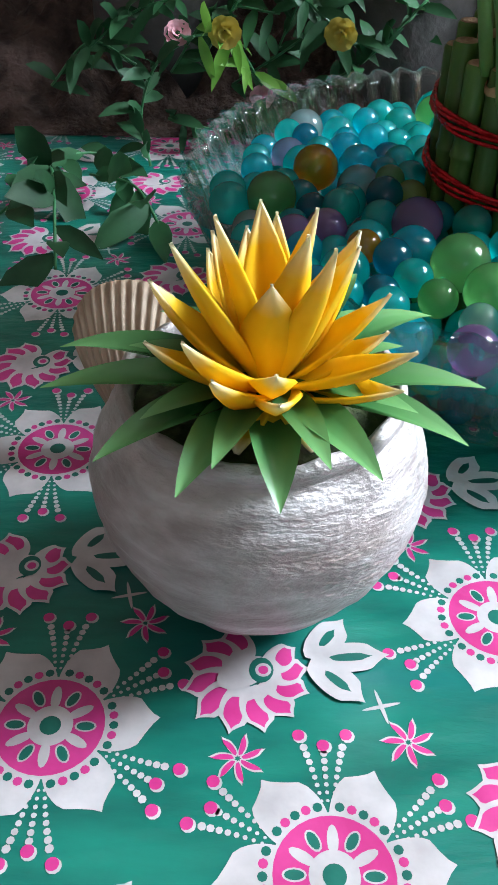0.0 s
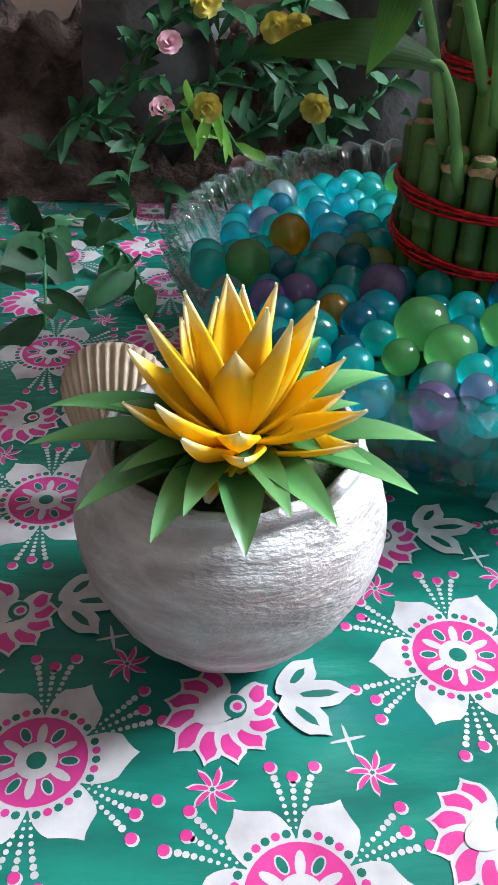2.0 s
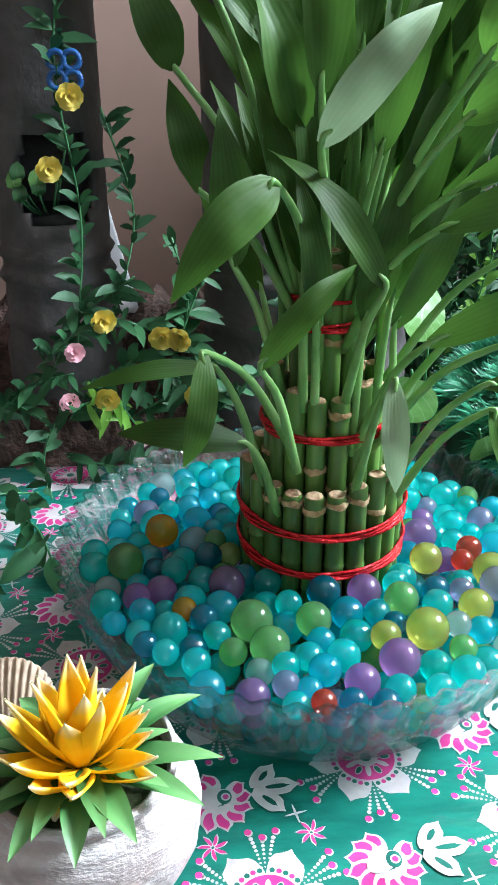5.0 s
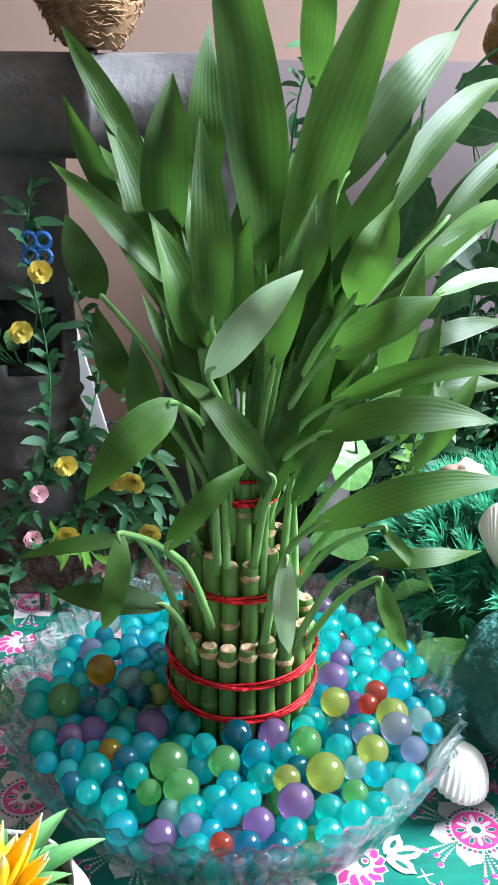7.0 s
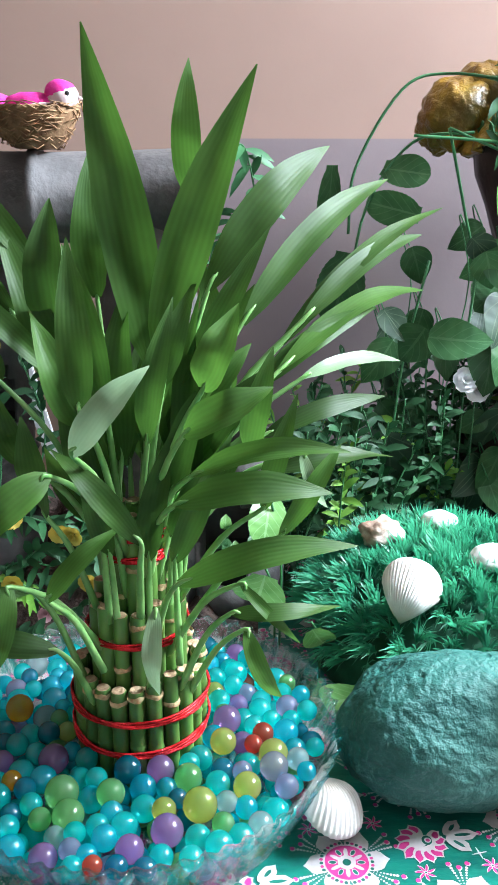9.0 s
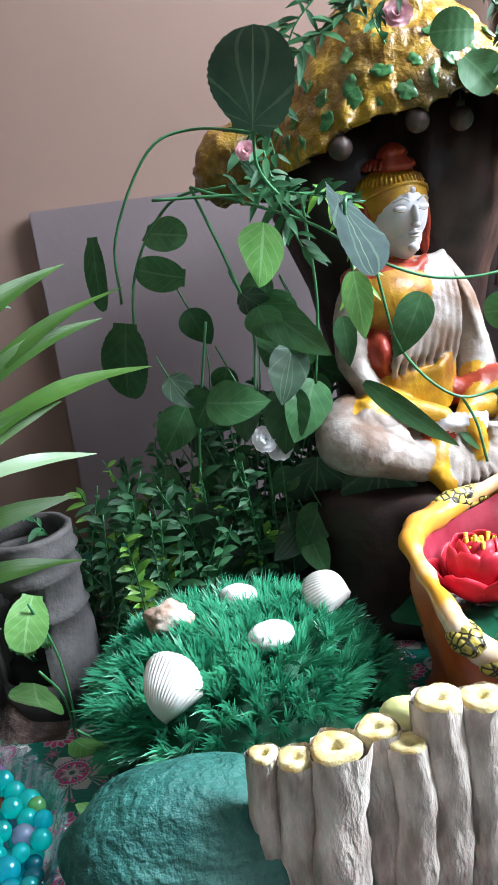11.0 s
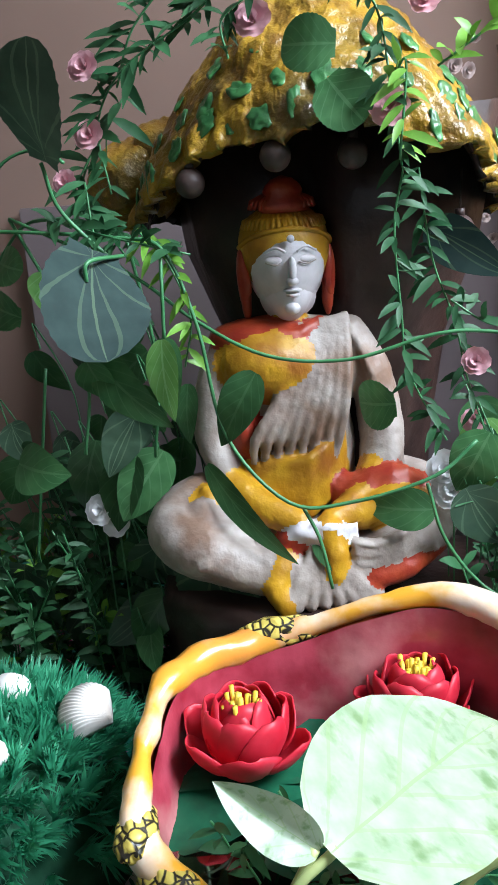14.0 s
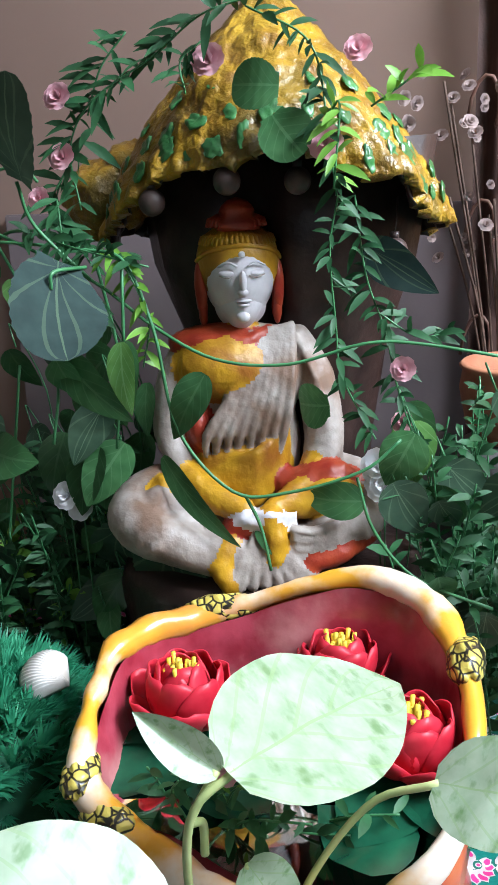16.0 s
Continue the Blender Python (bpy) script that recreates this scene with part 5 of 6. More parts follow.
cur = drape("curtain", 0.845, 0.908, 1.165, CURTAIN, "dark brown curtain with pale swirls beside the window", 2, 0.006)
bm = bmesh.new()
for k in range(7):
    x, z = 0.014 + 0.034 * (k % 2), 0.30 + 0.065 * k
    s = 1 if k % 2 else -1
    tube([(x + s * 0.022 * math.cos(a * 0.45) * (1 - a / 14), -0.0085, z + 0.06 * math.sin(a * 0.42) * (1 - a / 16)) for a in range(9)], 0.0022, 6, bm)
tagged(part("swirl", bm, CURL, cur), "paler woven swirls", kind="stuff")
drape("sheer_curtain", 0.910, 1.68, 1.182, SHEER, "sunlit beige sheer curtain over the window", 9, 0.006)

# ---- bamboo leaves ----
rng = random.Random(21)


def bamboo_leaf(bx, bz, tx, tz, y, w, k, material=None, bend=0.12, far=None):
    """A long striped leaf from base to tip, with its green shoot from the canes."""
    b, t = Vector((bx, y, bz)), Vector((tx, y + rng.uniform(-0.02, 0.02) if far is None else far, tz))
    d = t - b
    up = Vector((0, 0, 1)) if abs(d.x) > abs(d.z) * 0.6 else Vector((1 if d.x > 0 else -1, 0, 0)) * -0.4
    pts, n = [], 12
    for q in range(n + 1):
        s = q / n
        pts.append(b + d * s + up * d.length * bend * math.sin(math.pi * s) * 0.9 + Vector((0, -0.012 * math.sin(math.pi * s), 0)))
    nrm = Vector((rng.uniform(-0.35, 0.35), -1, rng.uniform(0.2, 0.7)))
    if abs(d.x) > abs(d.z):
        nrm.z += 0.5
    ws = [w * 1.24 * v for v in leaf_shape("lance", n)]
    ob = part("leaf", blade(pts, ws, nrm, fold=rng.uniform(0.05, 0.24), wave=0.05, twist=rng.uniform(-1.5, 1.5)), material or BLEAF, bundle)
    ob.location = (-BUX, -BUY, -0.009)
    a = math.atan2(y - BUY, bx - BUX)
    low = min(max(0.10, bz - 0.075), 0.20)
    rad = 0.042 if low < 0.13 else (0.029 if low < 0.17 else 0.014)
    root = Vector((BUX + rad * math.cos(a), BUY + rad * math.sin(a), low))
    bend_at = root.lerp(b, 0.55) + Vector((0, 0, 0.3 * (b - root).length))
    path = arc([root, bend_at.lerp(root.lerp(b, 0.5), 0.6), b, pts[1]], 4)
    ob = part("shoot", tube(path, [0.0028 - 0.0020 * q / (len(path) - 1) for q in range(len(path))], 8), SHOOT, bundle)
    ob.location = (-BUX, -BUY, -0.009)


TALL = ((0.211, 0.328, 0.182, 0.522, 0.450, 0.038), (0.220, 0.342, 0.280, 0.500, 0.420, 0.034), (0.239, 0.424, 0.240, 0.506, 0.480, 0.022),
        (0.161, 0.352, 0.164, 0.429, 0.420, 0.029), (0.182, 0.315, 0.177, 0.410, 0.370, 0.023), (0.179, 0.366, 0.181, 0.454, 0.460, 0.025), (0.146, 0.387, 0.111, 0.450, 0.440, 0.017),
        (0.135, 0.364, 0.110, 0.420, 0.420, 0.015), (0.162, 0.331, 0.103, 0.389, 0.400, 0.017), (0.124, 0.321, 0.106, 0.362, 0.420, 0.023), (0.250, 0.327, 0.270, 0.373, 0.380, 0.026), (0.240, 0.304, 0.289, 0.332, 0.370, 0.026))
SIDE = ((0.243, 0.275, 0.332, 0.296, 0.380, 0.017), (0.234, 0.261, 0.324, 0.268, 0.370, 0.025), (0.234, 0.210, 0.340, 0.234, 0.370, 0.022),
        (0.180, 0.300, 0.150, 0.390, 0.430, 0.022), (0.164, 0.282, 0.121, 0.239, 0.360, 0.024),
        (0.213, 0.236, 0.161, 0.293, 0.370, 0.018), (0.158, 0.204, 0.201, 0.244, 0.360, 0.016), (0.134, 0.208, 0.123, 0.156, 0.370, 0.016), (0.154, 0.152, 0.089, 0.154, 0.390, 0.021), (0.139, 0.189, 0.074, 0.182, 0.400, 0.011))
LOW = ((0.271, 0.205, 0.309, 0.154, 0.380, 0.009), (0.265, 0.185, 0.334, 0.180, 0.380, 0.014), (0.274, 0.168, 0.298, 0.109, 0.390, 0.015), (0.297, 0.210, 0.336, 0.274, 0.440, 0.017),
       (0.239, 0.251, 0.246, 0.374, 0.430, 0.025), (0.193, 0.264, 0.200, 0.377, 0.440, 0.028), (0.133, 0.269, 0.121, 0.317, 0.420, 0.021), (0.148, 0.237, 0.142, 0.307, 0.410, 0.024),
       (0.285, 0.238, 0.306, 0.312, 0.420, 0.018), (0.276, 0.275, 0.290, 0.345, 0.420, 0.020), (0.225, 0.262, 0.223, 0.377, 0.450, 0.025), (0.263, 0.298, 0.243, 0.393, 0.460, 0.022))
PALE = ((0.180, 0.298, 0.223, 0.346, 0.350, 0.021), (0.220, 0.193, 0.222, 0.140, 0.370, 0.015), (0.310, 0.269, 0.329, 0.225, 0.440, 0.011))
for rows, bend in ((TALL, 0.06), (SIDE, 0.14), (LOW, 0.08)):
    for k, row in enumerate(rows):
        bamboo_leaf(*row, k, None, bend)
BACK = ((0.296, 0.316, 0.423, 0.344, 0.47, 0.022, 0.644), (0.297, 0.334, 0.421, 0.415, 0.47, 0.017, 0.579), (0.311, 0.350, 0.404, 0.396, 0.47, 0.018, 0.569), (0.271, 0.347, 0.380, 0.435, 0.47, 0.024, 0.591),
        (0.310, 0.313, 0.389, 0.306, 0.46, 0.014, 0.543), (0.250, 0.372, 0.330, 0.458, 0.45, 0.030, 0.53), (0.280, 0.300, 0.370, 0.345, 0.48, 0.020, 0.55), (0.285, 0.270, 0.375, 0.285, 0.47, 0.018, 0.52), (0.290, 0.250, 0.380, 0.245, 0.46, 0.018, 0.50))
for k, (*row, far) in enumerate(BACK):
    bamboo_leaf(*row, k, BLEAF_PALE if k == 4 else None, 0.10, far)
for k, row in enumerate(PALE):
    bamboo_leaf(*row, k, BLEAF_PALE, 0.1)
for k in range(40):
    a = rng.uniform(0, 2 * math.pi)
    r0, z0 = rng.uniform(0.02, 0.05), rng.uniform(0.20, 0.34)
    x0, y0 = BUX + r0 * math.cos(a), BUY + r0 * math.sin(a)
    ln = rng.uniform(0.08, 0.13)
    bamboo_leaf(x0, z0, x0 + math.cos(a) * ln * 0.45, z0 + ln * rng.uniform(0.5, 0.95), y0, rng.uniform(0.016, 0.026), k, None, 0.08)

# ---- artificial foliage ----
IVY = leafy("ivy_leaf", (0.030, 0.105, 0.036), (0.058, 0.165, 0.060), vein=(0.09, 0.20, 0.09), gloss=0.38, through=0.2, rand=0.3)
IVY_DARK = leafy("ivy_leaf_dark", (0.028, 0.064, 0.038), (0.048, 0.096, 0.056), vein=(0.13, 0.20, 0.12), gloss=0.5, through=0.12, rand=0.25, radial=True, vein_width=0.014)
IVY_LIGHT = leafy("ivy_leaf_light", (0.10, 0.26, 0.06), (0.17, 0.36, 0.11), vein=(0.25, 0.45, 0.2), gloss=0.35, through=0.3, rand=0.2)
IVY_PALE = leafy("ivy_leaf_pale", (0.012, 0.032, 0.029), (0.022, 0.050, 0.044), vein=(0.09, 0.15, 0.09), gloss=0.8, through=0.2, rand=0.1, radial=True, vein_width=0.014)
VINE = mat("green_plastic_stem", (0.03, 0.14, 0.05), (0.06, 0.22, 0.09), 40, 0.4, 0.1)
FERN = leafy("narrow_leaf", (0.014, 0.070, 0.026), (0.032, 0.125, 0.045), gloss=0.55, through=0.2, rand=0.35)
FERN_LIGHT = leafy("narrow_leaf_light", (0.10, 0.26, 0.03), (0.18, 0.38, 0.06), gloss=0.4, through=0.25, rand=0.3)
ROSE = leafy("pink_rose", (0.62, 0.30, 0.35), (0.74, 0.44, 0.48), gloss=0.6, through=0.25, rand=0.15)
YELLOW = leafy("yellow_bloom", (0.65, 0.48, 0.06), (0.75, 0.62, 0.16), gloss=0.6, through=0.25, rand=0.15)
WHITE_BLOOM = leafy("white_bloom", (0.8, 0.8, 0.82), (0.88, 0.88, 0.9), gloss=0.3, through=0.2, rand=0.05)
TWIG = mat("brown_twig", (0.06, 0.035, 0.025), (0.12, 0.07, 0.05), 60, 0.8, 0.4)
rng = random.Random(33)


def vine_leaf(row, kind, material, parent, facing=None):
    """A broad leaf: base and tip in x and z at depth y, and its width."""
    bx, bz, tx, tz, y, w = row
    tilt = rng.uniform(-0.02, 0.02)
    b, t = Vector((bx, y + tilt, bz)), Vector((tx, y - tilt, tz))
    d = t - b
    n = 26
    pts = [b + d * (q / n) + Vector((0, -0.10 * d.length * math.sin(math.pi * q / n), 0)) for q in range(n + 1)]
    ws = [w * v for v in leaf_shape(kind, n)]
    nrm = Vector(facing or (rng.uniform(-0.4, 0.4), -1, rng.uniform(0.0, 0.5)))
    return part("leaf", blade(pts, ws, nrm, fold=0.07, jag=0.035 if kind == "round" else 0.0, wave=0.005), material, parent)


ivy = thing("ivy_vine", 0, 0, 0, "trailing artificial ivy vine with round and heart-shaped green leaves", "artificial plant")
HEARTS = ((0.601, 0.387, 0.605, 0.327, 0.750, 0.026), (0.790, 0.241, 0.730, 0.236, 0.815, 0.034), (0.607, 0.273, 0.690, 0.206, 0.780, 0.022), (0.698, 0.218, 0.718, 0.192, 0.785, 0.014), (0.665, 0.358, 0.634, 0.301, 0.764, 0.035),
          (0.593, 0.339, 0.595, 0.291, 0.800, 0.023), (0.514, 0.362, 0.579, 0.303, 0.800, 0.040), (0.454, 0.281, 0.514, 0.280, 0.750, 0.043), (0.560, 0.277, 0.532, 0.224, 0.800, 0.048),
          (0.852, 0.250, 0.858, 0.202, 0.850, 0.044), (0.457, 0.284, 0.435, 0.246, 0.800, 0.045), (0.532, 0.275, 0.522, 0.211, 0.800, 0.050), (0.512, 0.361, 0.526, 0.321, 0.800, 0.038), (0.533, 0.322, 0.513, 0.296, 0.820, 0.045))
ROUNDS = ((0.764, 0.330, 0.732, 0.324, 0.800, 0.038), (0.412, 0.440, 0.455, 0.434, 0.820, 0.035), (0.447, 0.395, 0.396, 0.407, 0.820, 0.034), (0.360, 0.443, 0.355, 0.368, 0.840, 0.024), (0.379, 0.356, 0.365, 0.275, 0.840, 0.052),
          (0.729, 0.576, 0.691, 0.579, 0.787, 0.037), (0.721, 0.556, 0.746, 0.526, 0.790, 0.042))
DISCS = ((0.614, 0.201, 0.609, 0.127, 0.800, 0.076), (0.527, 0.515, 0.537, 0.594, 0.732, 0.076), (0.554, 0.201, 0.547, 0.138, 0.820, 0.064), (0.601, 0.182, 0.595, 0.125, 0.830, 0.074), (0.424, 0.174, 0.413, 0.099, 0.800, 0.076))
LIGHTS = ((0.527, 0.440, 0.516, 0.382, 0.740, 0.044), (0.824, 0.300, 0.825, 0.245, 0.850, 0.043), (0.601, 0.387, 0.606, 0.325, 0.745, 0.028))
for row in HEARTS:
    vine_leaf(row, "heart", IVY, ivy)
for row in ROUNDS:
    vine_leaf(row, "round", IVY, ivy)
for row in DISCS:
    vine_leaf(row, "round", IVY_DARK, ivy)
for row in LIGHTS:
    vine_leaf(row, "heart", IVY_LIGHT, ivy)
vine_leaf((0.586, 0.458, 0.607, 0.392, 0.667, 0.073), "round", IVY_PALE, ivy, (0.78, -0.6, 0.1))
vine_leaf((0.776, 0.451, 0.840, 0.409, 0.880, 0.039), "heart", IVY_PALE, ivy)
for pts in (((0.465, 0.78, 0.477), (0.566, 0.77, 0.434), (0.618, 0.77, 0.397), (0.674, 0.765, 0.371), (0.734, 0.77, 0.367), (0.794, 0.78, 0.383), (0.835, 0.79, 0.382), (0.90, 0.80, 0.371)),
            ((0.43, 0.77, 0.47), (0.492, 0.77, 0.466), (0.564, 0.77, 0.459), (0.6, 0.765, 0.449), (0.622, 0.765, 0.392), (0.64, 0.76, 0.31), (0.686, 0.76, 0.259), (0.733, 0.77, 0.258), (0.792, 0.785, 0.276), (0.821, 0.80, 0.3)),
            ((0.695, 0.765, 0.255), (0.708, 0.765, 0.227), (0.716, 0.765, 0.187)), ((0.786, 0.79, 0.268), (0.8, 0.79, 0.222), (0.836, 0.79, 0.181), (0.90, 0.79, 0.16)),
            ((0.378, 0.83, 0.375), (0.383, 0.83, 0.44), (0.426, 0.83, 0.514), (0.471, 0.83, 0.529), (0.53, 0.76, 0.515)), ((0.381, 0.84, 0.30), (0.395, 0.83, 0.40), (0.44, 0.83, 0.465), (0.496, 0.81, 0.474)),
            ((0.527, 0.735, 0.515), (0.53, 0.75, 0.48), (0.566, 0.77, 0.434)), ((0.60, 0.70, 0.452), (0.592, 0.667, 0.452), (0.59, 0.665, 0.44)), ((0.60, 0.76, 0.449), (0.602, 0.752, 0.42), (0.601, 0.75, 0.387)),
            ((0.50, 0.79, 0.28), (0.505, 0.80, 0.34), (0.49, 0.80, 0.40), (0.465, 0.78, 0.477)), ((0.56, 0.80, 0.277), (0.57, 0.80, 0.36), (0.564, 0.78, 0.459)), ((0.43, 0.80, 0.17), (0.44, 0.81, 0.25), (0.46, 0.81, 0.35))):
    part("stem", tube(arc(pts, 6), 0.0015, 6), VINE, ivy)


def rose(parent, p, r, material, facing=(0, -1, 0.4)):
    """A small double bloom of folded petals."""
    bm = bmesh.new()
    q = Vector(facing).to_track_quat("Z", "Y").to_matrix().to_4x4()
    for ring, count in ((0.35, 4), (0.7, 5), (1.0, 6)):
        for k in range(count):
            a = 2 * math.pi * k / count + ring * 2
            d = Vector((math.cos(a), math.sin(a), 0))
            pts = [d * r * ring * s + Vector((0, 0, r * (1.0 - 0.55 * ring) * s * (1.5 - s * 0.6))) for s in (0.1, 0.35, 0.6, 0.8, 1.0)]
            blade(pts, [r * w * (0.5 + 0.5 * ring) for w in (0.3, 0.8, 1.1, 1.0, 0.5)], Vector((-d.x, -d.y, 0.8)), 0.12, bm)
    ob = part("bloom", bm, material, parent)
    ob.matrix_basis = Matrix.Translation(p) @ q
    return ob


def sprig(parent, pts, material, leaf=0.022, step=0.008, width=0.28, droop=0.3, name="sprig", stem=None):
    """A stem with narrow leaves on all sides, in one mesh."""
    line = arc(pts, 8)
    bm = tube(line, 0.0009, 5, index=1)
    acc = 0.0
    for p, q in zip(line, line[1:]):
        acc += (q - p).length
        while acc > step:
            acc -= step
            d = (q - p).normalized()
            side = (d.orthogonal().normalized() * rng.uniform(-1, 1) + Vector((rng.uniform(-1, 1), rng.uniform(-1, 0.4), rng.uniform(-0.3, 0.8)))).normalized()
            ln = leaf * rng.uniform(0.6, 1.25)
            way = (d * 0.55 + side).normalized()
            spine = [p + way * ln * s + Vector((0, 0, -droop * ln * s * s)) for s in (0, 0.25, 0.5, 0.75, 1.0)]
            blade(spine, [ln * width * w for w in (0.25, 0.85, 1.0, 0.7, 0.05)], Vector((rng.uniform(-0.5, 0.5), -0.8, 0.7)), 0.1, bm, 2)
    return tagged(part(name, bm, [material, stem or VINE], parent), kind="stuff")


garland = thing("rose_garland", 0, 0, 0, "artificial garland with pink roses draped over the yellow canopy", "artificial plant")
for pts, m, lf in ((((0.70, 0.80, 0.635), (0.749, 0.805, 0.605), (0.764, 0.795, 0.54), (0.770, 0.795, 0.495)), FERN, 0.022), (((0.770, 0.80, 0.495), (0.763, 0.80, 0.455), (0.767, 0.80, 0.395), (0.771, 0.805, 0.35), (0.798, 0.81, 0.296)), FERN, 0.020),
                   (((0.775, 0.84, 0.494), (0.784, 0.84, 0.43), (0.801, 0.84, 0.381), (0.811, 0.84, 0.335), (0.83, 0.84, 0.279)), FERN, 0.022), (((0.64, 0.80, 0.62), (0.621, 0.80, 0.605), (0.57, 0.79, 0.575), (0.541, 0.80, 0.54), (0.546, 0.80, 0.49)), FERN, 0.026),
                   (((0.66, 0.81, 0.615), (0.645, 0.80, 0.60), (0.652, 0.79, 0.575)), FERN, 0.024), (((0.70, 0.80, 0.64), (0.66, 0.80, 0.63), (0.61, 0.81, 0.60)), FERN, 0.026), (((0.79, 0.83, 0.56), (0.815, 0.83, 0.575), (0.83, 0.83, 0.585)), FERN_LIGHT, 0.03),
                   (((0.765, 0.79, 0.55), (0.775, 0.785, 0.56), (0.77, 0.785, 0.50)), FERN_LIGHT, 0.024), (((0.52, 0.80, 0.48), (0.54, 0.80, 0.46), (0.56, 0.79, 0.44)), FERN, 0.03), (((0.80, 0.82, 0.40), (0.83, 0.83, 0.38), (0.86, 0.84, 0.385)), FERN, 0.022),
                   (((0.50, 0.78, 0.475), (0.56, 0.765, 0.460), (0.62, 0.768, 0.445)), FERN, 0.026), (((0.535, 0.78, 0.50), (0.545, 0.77, 0.45), (0.565, 0.77, 0.40)), FERN, 0.024), (((0.575, 0.775, 0.465), (0.60, 0.77, 0.44), (0.615, 0.77, 0.40), (0.605, 0.775, 0.36)), FERN_LIGHT, 0.022),
                   (((0.555, 0.82, 0.56), (0.535, 0.81, 0.53), (0.51, 0.80, 0.49)), FERN, 0.028), (((0.60, 0.80, 0.625), (0.575, 0.80, 0.60), (0.56, 0.80, 0.565)), FERN, 0.028)):
    sprig(garland, pts, m, lf, 0.0042)
for p, r in (((0.667, 0.808, 0.598), 0.014), ((0.763, 0.795, 0.532), 0.014), ((0.544, 0.785, 0.578), 0.012), ((0.540, 0.79, 0.532), 0.012), ((0.818, 0.83, 0.352), 0.011), ((0.785, 0.81, 0.598), 0.011), ((0.52, 0.78, 0.50), 0.010), ((0.815, 0.85, 0.30), 0.010)):
    rose(garland, p, r, ROSE)

# dense shrubs between the arch and the statue
for label, x0, x1, y0, y1, z1, count, m in (("dark green artificial shrub beside the statue", 0.40, 0.57, 0.80, 0.95, 0.28, 46, FERN), ("dark green artificial shrub behind the grass dome", 0.29, 0.44, 0.74, 0.90, 0.22, 46, FERN),
                                            ("green artificial shrub at the foot of the shrine", 0.81, 0.95, 0.80, 0.97, 0.34, 40, FERN), ("dark artificial shrub by the wall", 0.30, 0.60, 0.92, 1.05, 0.20, 30, FERN)):
    shrub = thing("artificial_shrub", (x0 + x1) / 2, (y0 + y1) / 2, 0, label, "artificial plant")
    for k in range(count):
        ax, ay = rng.uniform(x0, x1), rng.uniform(y0, y1)
        top = z1 * rng.uniform(0.4, 1.0)
        lean = Vector((rng.uniform(-0.05, 0.05), rng.uniform(-0.06, 0.02), 0))
        b = Vector((ax - (x0 + x1) / 2, ay - (y0 + y1) / 2, 0))
        sprig(shrub, (b, b + lean * 0.4 + Vector((0, 0, top * 0.6)), b + lean + Vector((0, 0, top))), FERN_LIGHT if k % 9 == 0 else m, 0.024, 0.006)
for p in ((0.504, 0.800, 0.226), (0.517, 0.802, 0.215), (0.795, 0.85, 0.258), (0.81, 0.85, 0.262), (0.80, 0.845, 0.243)):
    bloom = thing("white_flower", *p, "shiny white artificial flower among the shrubs", "artificial flower", "white flowers")
    rose(bloom, (0, 0, 0), 0.017 if p[0] > 0.7 else 0.014, WHITE_BLOOM)
    part("stem", tube([(0, 0, 0), (0, 0.004, -p[2] * 0.5), (0, 0.01, -p[2])], 0.0008, 5), VINE, bloom)

# loose ivy on both sides of the statue
for x0, x1, z0, z1, count in ((0.38, 0.57, 0.06, 0.44, 48), (0.80, 0.93, 0.12, 0.40, 18)):
    for k in range(count):
        x, z, y = rng.uniform(x0, x1), rng.uniform(z0, z1), rng.uniform(0.79, 0.90)
        if z > 0.3 and rng.random() < 0.5:
            continue
        ln, a = rng.uniform(0.035, 0.06), rng.uniform(-2.6, -0.5)
        vine_leaf((x, z, x + ln * math.cos(a), z + ln * math.sin(a), y, ln * 0.75), "heart", rng.choice((IVY, IVY_DARK, IVY)), ivy)
        part("stem", tube(arc([(x, y, z), (x - 0.01, y + 0.01, z + 0.02), (x + 0.01, y + 0.03, z - 0.05), (x, y + 0.05, max(0.0, z - 0.15))], 4), 0.0008, 5), VINE, ivy)

# creeping leaves before the arch
creeper = thing("creeping_plant", 0.31, 0.57, 0, "pale green ribbed leaves creeping out beside the arch", "artificial plant")
for row in ((0.295, 0.166, 0.288, 0.130, 0.610, 0.035), (0.290, 0.100, 0.281, 0.053, 0.615, 0.048), (0.329, 0.075, 0.342, 0.047, 0.560, 0.028), (0.365, 0.055, 0.336, 0.029, 0.500, 0.037)):
    ob = vine_leaf(row, "round", IVY_LIGHT, creeper)
    ob.location = (-0.31, -0.57, 0)
    part("stem", tube(arc([(row[0] - 0.31, row[4] - 0.57, row[1]), (row[0] - 0.30, row[4] - 0.55, row[1] * 0.6), (row[0] - 0.30, row[4] - 0.54, 0.0)], 4), 0.0012, 6), VINE, creeper)

